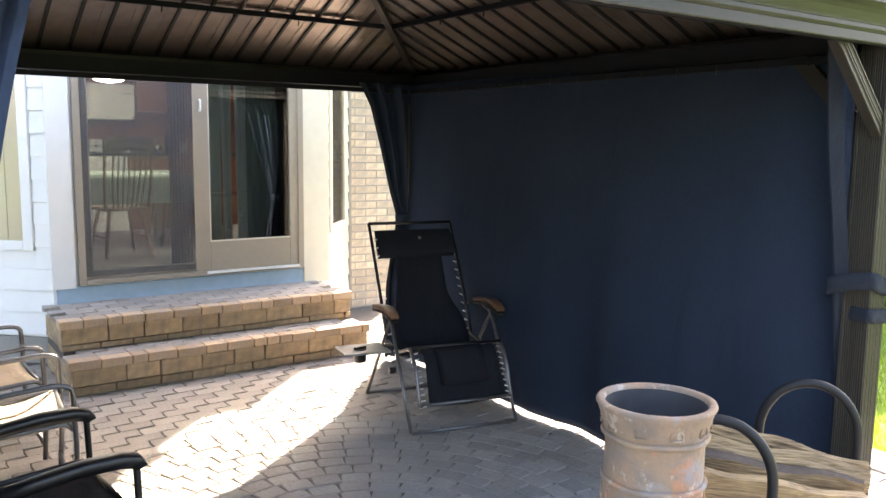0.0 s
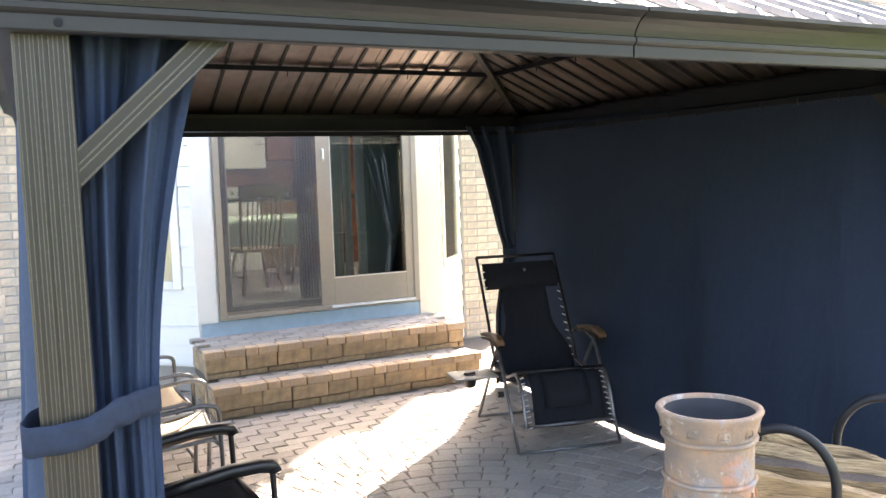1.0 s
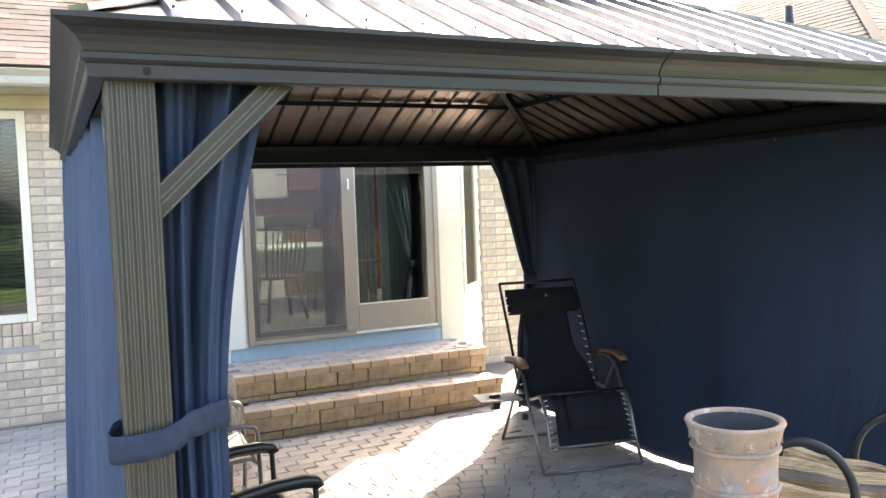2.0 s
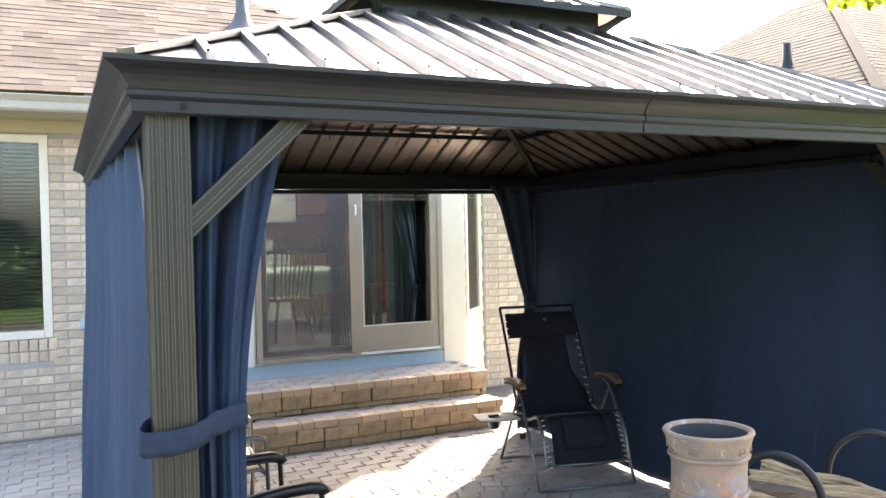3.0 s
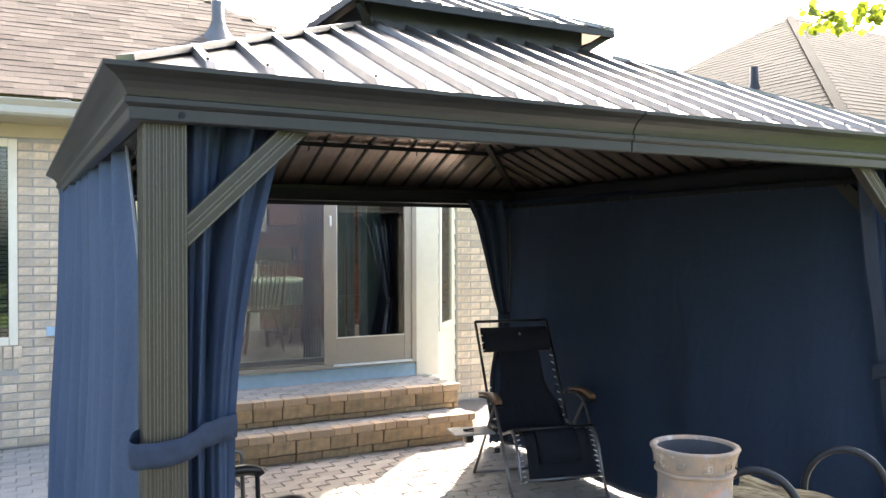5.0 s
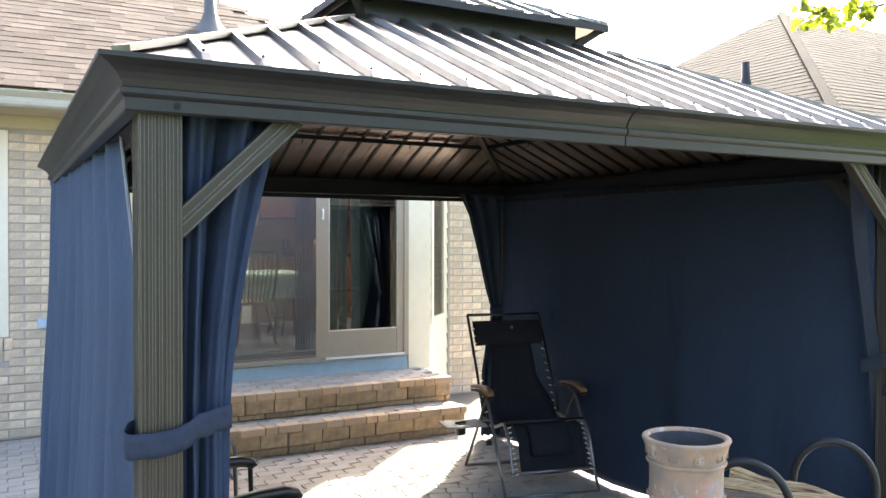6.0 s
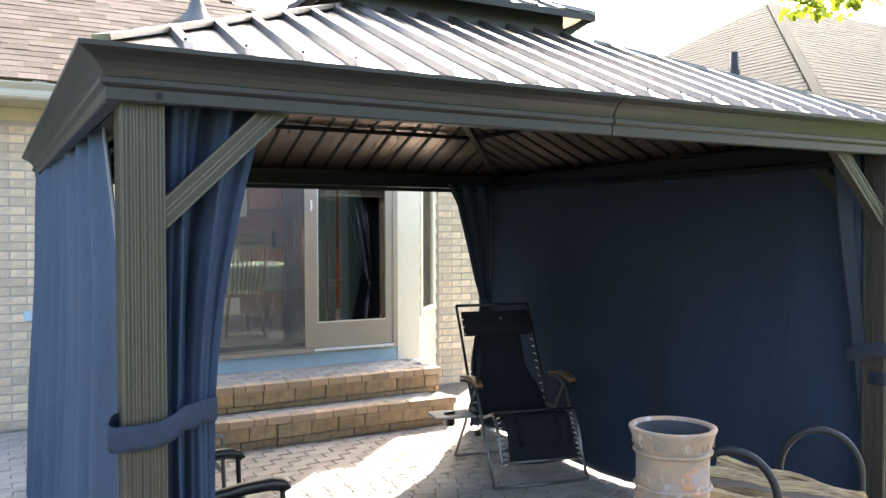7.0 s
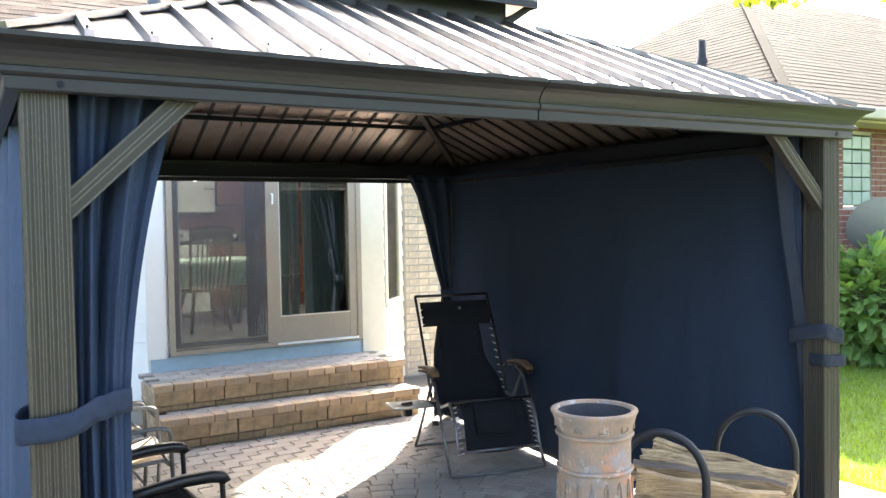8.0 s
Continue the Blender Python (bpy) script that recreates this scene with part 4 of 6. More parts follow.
# hip caps and hip rafters
for k in range(4):
    side = k
    L = (E1X - E0X) if side % 2 == 0 else (E1Y - E0Y)
    bm = bmesh.new()
    a, b = slope_point(side, 0.05, 0.05, 0.012), slope_point(side, I0 - 0.12, I0 - 0.12, 0.016)
    bar(bm, a, b, 0.060, 0.018)
    part("hip_cap", bm, METAL_ROOF, gz)
    bm = bmesh.new()
    bar(bm, slope_point(side, 0.08, 0.08, -0.05), slope_point(side, I0 + 0.05, I0 + 0.05, -0.05), 0.04, 0.05)
    part("rafter", bm, METAL_POST, gz)
    DP = 0.645
    bm = bmesh.new()
    bar(bm, slope_point(side, DP + 0.01, DP, -0.046), slope_point(side, L - DP - 0.01, DP, -0.046), 0.028, 0.030)
    purlin = part("purlin", bm, METAL_INNER, gz)
    for j in range(6):
        bm = bmesh.new()
        q = slope_point(side, DP + 0.25 + j * (L - 2 * DP - 0.4) / 5, DP, -0.062)
        tube(bm, [q, q - Vector((0, 0, 0.022)), q - Vector((0.008, 0.008, 0.03))], 0.004, 5)
        part("hook", bm, METAL_BLACK, purlin)
CX0, CY0, CX1, CY1 = E0X + I0, E0Y + I0, E1X - I0, E1Y - I0
for a, b in (((CX0, CY0), (CX1, CY0)), ((CX1, CY0), (CX1, CY1)), ((CX1, CY1), (CX0, CY1)), ((CX0, CY1), (CX0, CY0))):
    bm = bmesh.new()
    bar(bm, (*a, Z1R - 0.03), (*b, Z1R - 0.03), 0.045, 0.06)
    part("ring_beam", bm, METAL_DARK, gz)
    bm = bmesh.new()
    bar(bm, (*a, Z1R + 0.06), (*b, Z1R + 0.06), 0.012, 0.13)
    part("vent_skirt", bm, METAL_BLACK, gz)
# upper tier
U_OUT, U_Z = 0.125, Z1R + 0.098
ux0, uy0, ux1, uy1 = CX0 - U_OUT, CY0 - U_OUT, CX1 + U_OUT, CY1 + U_OUT
uh = (ux1 - ux0) / 2
uz1 = U_Z + uh * PITCH
ridge = ((ux0 + ux1) / 2, uy0 + uh, uz1), ((ux0 + ux1) / 2, uy1 - uh, uz1)
quads = [((ux0, uy0), (ux1, uy0), (0,)), ((ux1, uy0), (ux1, uy1), (0, 1)), ((ux1, uy1), (ux0, uy1), (1,)), ((ux0, uy1), (ux0, uy0), (1, 0))]
for qi, (a, b, r) in enumerate(quads):
    for nm, lift, m_ in (("cupola_panel", 0.0, METAL_ROOF), ("cupola_lining", -0.014, METAL_UNDER)):
        bm = bmesh.new()
        vs = [(*a, U_Z + lift), (*b, U_Z + lift)] + [(ridge[i][0], ridge[i][1], ridge[i][2] + lift) for i in reversed(r)]
        bm.faces.new([bm.verts.new(p) for p in vs])
        ob = part(nm, bm, m_, gz)
        if nm == "cupola_panel":
            cp = ob
    A, B = Vector((*a, U_Z)), Vector((*b, U_Z))
    t = (B - A).normalized()
    n = Vector((-t.y, t.x, 0))
    L = (B - A).length
    s = 0.10
    while s < L - 0.05:
        d = min(uh, s, L - s) - 0.01
        bm = bmesh.new()
        bar(bm, A + t * s + Vector((0, 0, 0.009)), A + t * s + n * d + Vector((0, 0, PITCH * d + 0.009)), 0.03, 0.02)
        part("rib", bm, METAL_ROOF, cp)
        s += 0.168
    bm = bmesh.new()
    bar(bm, A + Vector((0, 0, -0.010)), B + Vector((0, 0, -0.010)), 0.014, 0.034)
    part("cupola_fascia", bm, METAL_DARK, gz)
    bm = bmesh.new()
    e = Vector(ridge[r[0]] if qi in (0, 2) else ridge[r[0]])
    bar(bm, A + Vector((0, 0, 0.012)), Vector(ridge[0] if A.y < D / 2 else ridge[1]) + Vector((0, 0, 0.012)), 0.05, 0.02)
    part("hip_cap", bm, METAL_ROOF, cp)
    c = Vector((CX0 if A.x < W / 2 else CX1, CY0 if A.y < D / 2 else CY1, Z1R))
    bm = bmesh.new()
    bar(bm, c, Vector((A.x * 0.75 + c.x * 0.25, A.y * 0.75 + c.y * 0.25, U_Z - 0.02)), 0.025, 0.035)
    part("bracket", bm, METAL_POST, gz)


def brace(a, b, normal):
    """A knee brace with raised ridges, from a on the post to b on the beam."""
    a, b, n = Vector(a), Vector(b), Vector(normal)
    d = (b - a).normalized()
    a, b = a - d * 0.036, b + d * 0.036     # let into the post and the beam
    bm = bmesh.new()
    bar(bm, a, b, 0.04, 0.068, n.cross(d))
    ob = part("brace", bm, METAL_POST, gz)
    side = n.cross(d).normalized()
    for o in (-0.030, -0.006, 0.006, 0.030):
        bm = bmesh.new()
        off = side * o + n * 0.0205
        bar(bm, a + off + d * 0.02, b + off - d * 0.03, 0.004, 0.008, n)
        part("ridge", bm, METAL_RIDGE_LIT, ob, "raised ridge with its highlight painted in")


for y, ny in ((0.032, -1),):
    brace((POST - 0.005, y, 1.762), (0.44, y, BEAM_Z0 + 0.005), (0, ny, 0))
    brace((W - POST + 0.005, y, 1.762), (W - 0.44, y, BEAM_Z0 + 0.005), (0, ny, 0))
for x, nx in ((0.06, -1), (W - 0.06, 1)):
    brace((x, POST - 0.005, 1.75), (x, 0.44, BEAM_Z0 + 0.005), (nx, 0, 0))


# ---- curtains ----
def curtain(label, edge_a, edge_b, pleats, amp, zs, mat_, seed=1, hem=True, across=Vector((0, 1, 0)), nu=120, sub=3, hem_end="b", group="gazebo curtains", tape=None, tape_w=0.016, belly=None):
    """A hanging cloth between two edges, each a function of the height; pleats fold it across."""
    c = thing("curtain", edge_a(zs[0]), label, "curtain", group)
    rr = random.Random(seed)
    ph = [rr.uniform(0, 6.28) for _ in range(8)]
    am = [rr.uniform(0.5, 1.0) for _ in range(8)]
    bm = bmesh.new()
    z_list = [zs[0] + (zs[1] - zs[0]) * i / 48 for i in range(49)]
    rows = []
    for z in z_list:
        A, B = edge_a(z), edge_b(z)
        row = []
        for k in range(nu + 1):
            u = k / nu
            w = amp(z, u)
            f = math.sin(2 * math.pi * pleats * u + ph[0] + 0.8 * math.sin(z * 1.7 + ph[1]))
            f += 0.45 * am[1] * math.sin(2 * math.pi * pleats * 1.73 * u + ph[2] + 1.1 * math.sin(z * 2.3 + ph[3] + u * 4))
            f += 0.25 * am[2] * math.sin(2 * math.pi * pleats * 3.1 * u + ph[4] + z * 1.3)
            row.append(A.lerp(B, u) + across * (f * w + (belly(z, u) if belly else 0.0)) + Vector((0, 0, 0.006 * math.sin(u * 31 + ph[5]) if z == zs[1] else 0)))
        rows.append(row)
    grid_sheet(bm, rows)
    thicken(bm, 0.0016)
    part("cloth", bm, mat_, c, smooth=True)
    if hem:
        idx = -1 if hem_end == "b" else 0
        bm = bmesh.new()
        nrm = (rows[0][idx] - rows[0][idx - 6 if idx == -1 else 6]).normalized()
        grid_sheet(bm, [[r[idx] + nrm * o + across * 0.004 * s_ for o, s_ in ((-tape_w, 1), (0.004, 1), (0.004, -1), (-tape_w, -1))] for r in rows])
        part("zip_tape", bm, tape or PIPING, c, "grey zip tape along the edge")
    return c


def ease(a, b, t):
    t = max(0.0, min(1.0, t))
    return a + (b - a) * t * t * (3 - 2 * t)


TIE = 1.17


def drape_half(z, top, tie, low):
    """The width of a tied-back curtain at the height z."""
    if z >= TIE:
        f = (z - TIE) / (2.06 - TIE)
        return tie + (top - tie) * (0.3 * f + 0.7 * f * f)
    return ease(tie, low, (TIE - z) / 0.45)


def along(z, *stops):
    """A value that runs from stop to stop (height, value), highest first."""
    for (za, a), (zb, b) in zip(stops, stops[1:]):
        if z >= zb:
            return a + (b - a) * max(0.0, (za - z) / (za - zb))
    return stops[-1][1]


# gathered at the front-left post
curtain("navy canvas curtain gathered and tied to the post, shade in its colour", lambda z: Vector((0.122, 0.105, z)), lambda z: Vector((0.11 + drape_half(z, 0.315, 0.162, 0.160), 0.092, z)),
        2.3, lambda z, u: 0.006 + 0.036 * min(1, 0.25 + abs(z - TIE) / 0.5) * (0.4 + 0.6 * math.sin(3.14 * min(1, u + 0.1))), (2.10, 0.02), NAVY_GATHER_SHADED, 3, tape=NAVY_GATHER_SHADED)
# left side, drawn shut; its front edge hangs open below the rail
curtain("navy blue canvas curtain drawn along the side", lambda z: Vector((0.03 - 0.03 * (2.06 - z) / 2, along(z, (2.10, 0.62), (1.55, 0.17), (1.3, 0.128), (0.0, 0.128)), z)), lambda z: Vector((-0.03 - 0.07 * (2.06 - z) / 2, D - 0.10, z)),
        8.3, lambda z, u: (0.018 + 0.026 * (2.06 - z) / 2) * (1.0 if 0.03 < u < 0.97 else 0.4), (2.10, 0.015), NAVY, 6, across=Vector((1, 0, 0)), nu=260, hem_end="a")
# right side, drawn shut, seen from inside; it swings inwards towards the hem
curtain("navy canvas curtain drawn shut along the side, shade in its colour", lambda z: Vector((W - 0.03, 0.175, z)), lambda z: Vector((W - 0.090, D - 0.125, z)),
        4, lambda z, u: 0.005 + 0.013 * (2.10 - z) / 2, (2.10, 0.024), NAVY_SHADED, 9, across=Vector((1, 0, 0)), nu=220, hem=False,
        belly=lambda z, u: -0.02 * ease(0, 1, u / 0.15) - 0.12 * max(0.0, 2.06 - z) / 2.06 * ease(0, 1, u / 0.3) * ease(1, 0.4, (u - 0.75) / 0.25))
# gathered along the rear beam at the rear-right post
curtain("navy canvas curtain tied back at the rear post", lambda z: Vector((W - 0.06, D - 0.135, z)), lambda z: Vector((along(z, (2.10, 3.06), (1.93, 3.155), (1.64, 3.235), (1.30, 3.325), (1.10, 3.392), (0.95, 3.36), (0.6, 3.30), (0.0, 3.28)), D - 0.10, z)),
        3.2, lambda z, u: 0.008 + 0.022 * min(1, abs(z - 1.1) / 0.5), (2.10, 0.03), NAVY_SHADED, 12, hem=True, tape=HEM)
curtain("navy canvas curtain tied back at the rear post", lambda z: Vector((0.10, D - 0.085, z)), lambda z: Vector((0.115 + drape_half(z, 0.24, 0.08, 0.12), D - 0.085, z)),
        4, lambda z, u: 0.010 + 0.028 * min(1, abs(z - TIE) / 0.5), (2.06, 0.03), NAVY, 14, hem=False)
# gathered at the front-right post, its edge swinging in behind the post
curtain("navy canvas curtain gathered at the post, shade in its colour", lambda z: Vector((W - 0.03, 0.150, z)), lambda z: Vector((along(z, (2.10, 3.31), (1.6, 3.375), (1.09, 3.455), (0.65, 3.52), (0.0, 3.56)), 0.135, z)),
        2.6, lambda z, u: 0.004 + 0.012 * min(1, abs(z - TIE) / 0.5), (2.10, 0.02), NAVY_SHADED, 17, tape=HEM, tape_w=0.05)


def tie_band(label, pts, hgt, mat_):
    c = thing("tie_band", pts[0], label, "curtain tie", "curtain ties")
    P = smooth_path(pts, 6)
    bm = bmesh.new()
    rows = []
    for i, p in enumerate(P):
        d = (P[min(i + 1, len(P) - 1)] - P[max(i - 1, 0)]).normalized()
        wob = 0.0012 * math.sin(i * 1.3)
        rows.append([p + Vector((0, 0, o * hgt + wob)) + Vector((0, 0.004 * math.sin(o * 6 + i), 0)) for o in (-0.5, -0.2, 0.15, 0.5)])
    grid_sheet(bm, rows)
    thicken(bm, 0.004)
    part("band", bm, mat_, c, smooth=True)


tie_band("navy canvas tie-back band round post and curtain", [(0.03, 0.135, 1.165), (-0.026, 0.06, 1.155), (-0.040, -0.012, 1.143), (0.03, -0.022, 1.138), (0.11, -0.020, 1.148), (0.165, 0.01, 1.170), (0.225, 0.035, 1.180), (0.278, 0.075, 1.18), (0.262, 0.125, 1.17)], 0.072, BAND)
tie_band("dark navy tie-back band round the post", [(W - 0.17, 0.17, 1.09), (W - 0.165, 0.11, 1.11), (W - 0.15, 0.05, 1.125), (W - 0.12, -0.012, 1.13), (W - 0.05, -0.015, 1.105), (W + 0.012, -0.012, 1.095), (W + 0.018, 0.06, 1.09)], 0.075, HEM)
tie_band("dark navy velcro strap round the post", [(W - 0.11, 0.13, 0.985), (W - 0.132, 0.03, 0.985), (W - 0.125, -0.010, 0.985), (W - 0.06, -0.016, 0.98), (W + 0.02, -0.018, 0.975)], 0.06, HEM)
tie_band("navy tie-back band at the rear post, shade in its colour", [(W - 0.02, D - 0.15, 1.14), (3.50, D - 0.135, 1.12), (3.42, D - 0.128, 1.10), (3.378, D - 0.10, 1.10), (3.42, D - 0.075, 1.10), (3.50, D - 0.07, 1.11)], 0.07, NAVY_SHADED)

# curtain hooks on the right rail
for k in range(15):
    y = 0.35 + k * 0.235
    hk = thing("curtain_hook", (W - 0.105, y, 2.05), "small dark hook with a chrome eyelet on the rail", "hook", "curtain hooks")
    bm = bmesh.new()
    tube(bm, smooth_path([(W - 0.112, y, 2.062), (W - 0.125, y, 2.045), (W - 0.118, y + 0.004, 2.026), (W - 0.108, y + 0.002, 2.036)], 4), 0.0028, 6)
    part("wire", bm, METAL_DARK, hk, smooth=True)
    bm = bmesh.new()
    lathe(bm, [(0.001, 2.018), (0.0035, 2.019), (0.004, 2.024), (0.001, 2.026)], W - 0.120, y, 8)
    part("eyelet", bm, CHROME, hk, smooth=True)

# ---- zero-gravity chair ----
def zero_gravity_chair():
    c = thing("lounge_chair", (0, 0, 0), "black folding zero-gravity lounge chair with wooden armrests and a cup tray", "chair")
    WD = 0.62
    for a in (0.0, WD):
        s = -1 if a == 0 else 1
        o = a + (0.012 if s > 0 else -0.045)
        bm = bmesh.new()
        tube(bm, rounded([(o, 0.46, 0.64), (o, 0.33, 0.61), (o, 0.16, 0.34), (o, -0.04, 0.015)], 0.06), 0.011)
        part("front_leg", bm, METAL_TUBE, c, smooth=True)
        bm = bmesh.new()
        tube(bm, rounded([(o, 0.33, 0.61), (o, 0.50, 0.40), (o, 0.80, 0.015)], 0.06), 0.011)
        part("rear_leg", bm, METAL_TUBE, c, smooth=True)
        i = a - 0.015 * s
        bm = bmesh.new()
        tube(bm, rounded([(i, 0.955, 1.13), (i, 0.72, 0.72), (i, 0.56, 0.40)], 0.1), 0.011)
        part("back_tube", bm, METAL_BLACK, c, smooth=True)
        bm = bmesh.new()
        tube(bm, rounded([(i, 0.58, 0.42), (i, 0.36, 0.39), (i, 0.14, 0.47), (i, 0.05, 0.36), (i, -0.005, 0.20), (i, -0.015, 0.165)], 0.07), 0.011)
        part("seat_tube", bm, METAL_TUBE, c, smooth=True)
        # link from the armrest to the back
        bm = bmesh.new()
        tube(bm, rounded([(o, 0.36, 0.63), (o, 0.60, 0.645), (i + 0.02 * s, 0.68, 0.60)], 0.05), 0.009)
        part("arm_link", bm, METAL_BLACK, c, smooth=True)
        bm = bmesh.new()
        oo = a + (0.026 if s > 0 else -0.058)
        prof = [(0.215, 0.648, 0.026), (0.27, 0.668, 0.034), (0.36, 0.684, 0.036), (0.47, 0.674, 0.033), (0.56, 0.660, 0.028), (0.60, 0.652, 0.020)]
        grid_sheet(bm, [[(oo + w * k, b, z + (0.004 if abs(k) < 0.5 else 0)) for k in (-1, -0.4, 0.4, 1)] for b, z, w in prof])
        thicken(bm, 0.020)
        arm = part("armrest", bm, ARM_WOOD, c, "varnished wooden armrest", smooth=True)
        bm = bmesh.new()
        grid_sheet(bm, [[(oo + w * 0.9 * k, b, z - 0.026) for k in (-1, 1)] for b, z, w in prof])
        thicken(bm, 0.014)
        part("arm_base", bm, METAL_BLACK, arm)
        bm = bmesh.new()
        tube(bm, [(o - 0.02 * s, 0.30, 0.30), (o + 0.02 * s, 0.30, 0.30)], 0.02, 12)
        part("pivot_knob", bm, METAL_BLACK, c)
        # lacing eyelets beside the cloth
        for k in range(22):
            f = k / 21
            if f < 0.55:
                g = f / 0.55
                b, z = 0.90 - 0.33 * g, 1.03 - 0.60 * g
            else:
                g = (f - 0.55) / 0.45
                b, z = 0.14 - 0.16 * g, 0.455 - 0.29 * g
            bm = bmesh.new()
            x = a - 0.045 * s
            tube(bm, [(x + 0.03 * s, b + 0.012, z - 0.014), (x, b - 0.012, z), (x - 0.006 * s, b - 0.014, z + 0.002)], 0.0042, 5)
            part("lacing", bm, LACE, c, "white elastic lacing with chrome eyelet")
    cross = (((-0.015, 0.165), METAL_TUBE, "front_bar", 0.011), ((-0.04, 0.015), METAL_TUBE, "foot_bar", 0.011), ((0.80, 0.015), METAL_TUBE, "rear_bar", 0.011), ((0.955, 1.13), METAL_BLACK, "top_bar", 0.011), ((0.14, 0.47), METAL_BLACK, "knee_bar", 0.010))
    for (b, z), m_, nm, r in cross:
        bm = bmesh.new()
        w = 0.012 if nm in ("foot_bar", "rear_bar") else -0.015
        tube(bm, [(-w - (0.033 if w > 0 else 0), b, z), (WD / 2, b, z), (WD + w, b, z)], r)
        part(nm, bm, m_, c, smooth=True)
    # sling cloth: back, seat and leg rest
    line = smooth_path([(0.90, 1.08, 0), (0.78, 0.86, 0), (0.66, 0.62, 0), (0.53, 0.42, 0), (0.36, 0.375, 0), (0.22, 0.43, 0), (0.12, 0.45, 0), (0.05, 0.36, 0), (-0.012, 0.16, 0)], 5)
    bm = bmesh.new()
    rows = []
    n = len(line)
    for i, p in enumerate(line):
        f = i / (n - 1)
        inset = ease(0.14, 0.05, (f - 0.2) / 0.13) if f < 0.36 else ease(0.05, 0.075, (f - 0.36) / 0.1)
        rows.append([(inset + (WD - 2 * inset) * u, p[0] + 0.03 * math.sin(math.pi * u) * 0.6, p[1] - 0.02 * math.sin(math.pi * u)) for u in np.linspace(0, 1, 9)])
    grid_sheet(bm, rows)
    thicken(bm, 0.004)
    part("sling", bm, BLACK_CLOTH, c, "black mesh sling", smooth=True)
    # headrest pillow
    bm = bmesh.new()
    rows = []
    for i, (b, z) in enumerate(((0.93, 1.085), (0.885, 1.085), (0.835, 1.03), (0.80, 0.965), (0.80, 0.915), (0.845, 0.905), (0.895, 1.0), (0.93, 1.085))):
        rows.append([(0.045 + 0.53 * u, b - 0.012 * math.sin(math.pi * u) * (1 if i in (2, 3) else 0), z) for u in np.linspace(0, 1, 9)])
    grid_sheet(bm, rows)
    hp = part("headrest", bm, BLACK_CLOTH, c, "black padded headrest", smooth=True)
    bm = bmesh.new()
    lathe(bm, [(0.001, 0), (0.010, 0.001), (0.012, 0.004), (0.001, 0.006)], 0, 0, 12)
    ob = part("button", bm, METAL_TUBE, hp, at=(0.33, 0.825, 1.04))
    ob.rotation_euler.x = radians(70)
    # pad lying on the leg rest
    bm = bmesh.new()
    rows = [[(0.16 + 0.30 * u, b - 0.008 * math.sin(math.pi * u), z) for u in np.linspace(0, 1, 7)] for b, z in ((0.16, 0.478), (0.09, 0.44), (0.03, 0.36), (0.0, 0.27))]
    grid_sheet(bm, rows)
    thicken(bm, 0.012)
    part("knee_pad", bm, BLACK_CLOTH, c, "black calf pad", smooth=True)
    # cup tray clipped to the side
    bm = bmesh.new()
    box(bm, -0.36, -0.07, 0.24, 0.47, 0.425, 0.440, 0.007)
    tray = part("side_tray", bm, PLASTIC_GREY, c, "grey plastic clip-on tray")
    bm = bmesh.new()
    lathe(bm, [(0.040, 0.440), (0.042, 0.444), (0.036, 0.444), (0.034, 0.37), (0.001, 0.368), (0.001, 0.364), (0.036, 0.364), (0.040, 0.440)], -0.235, 0.34, 20)
    part("cup_holder", bm, METAL_BLACK, tray, smooth=True)
    bm = bmesh.new()
    bar(bm, (-0.08, 0.36, 0.43), (-0.018, 0.36, 0.43), 0.05, 0.03)
    part("clip", bm, METAL_BLACK, tray)
    bm = bmesh.new()
    bar(bm, (-0.27, 0.33, 0.449), (-0.20, 0.355, 0.449), 0.02, 0.012)
    part("tray_item", bm, METAL_BLACK, tray)
    c.matrix_world = pose(2.62, 2.11, 0, 0, 0, -12)
    return c


zero_gravity_chair()


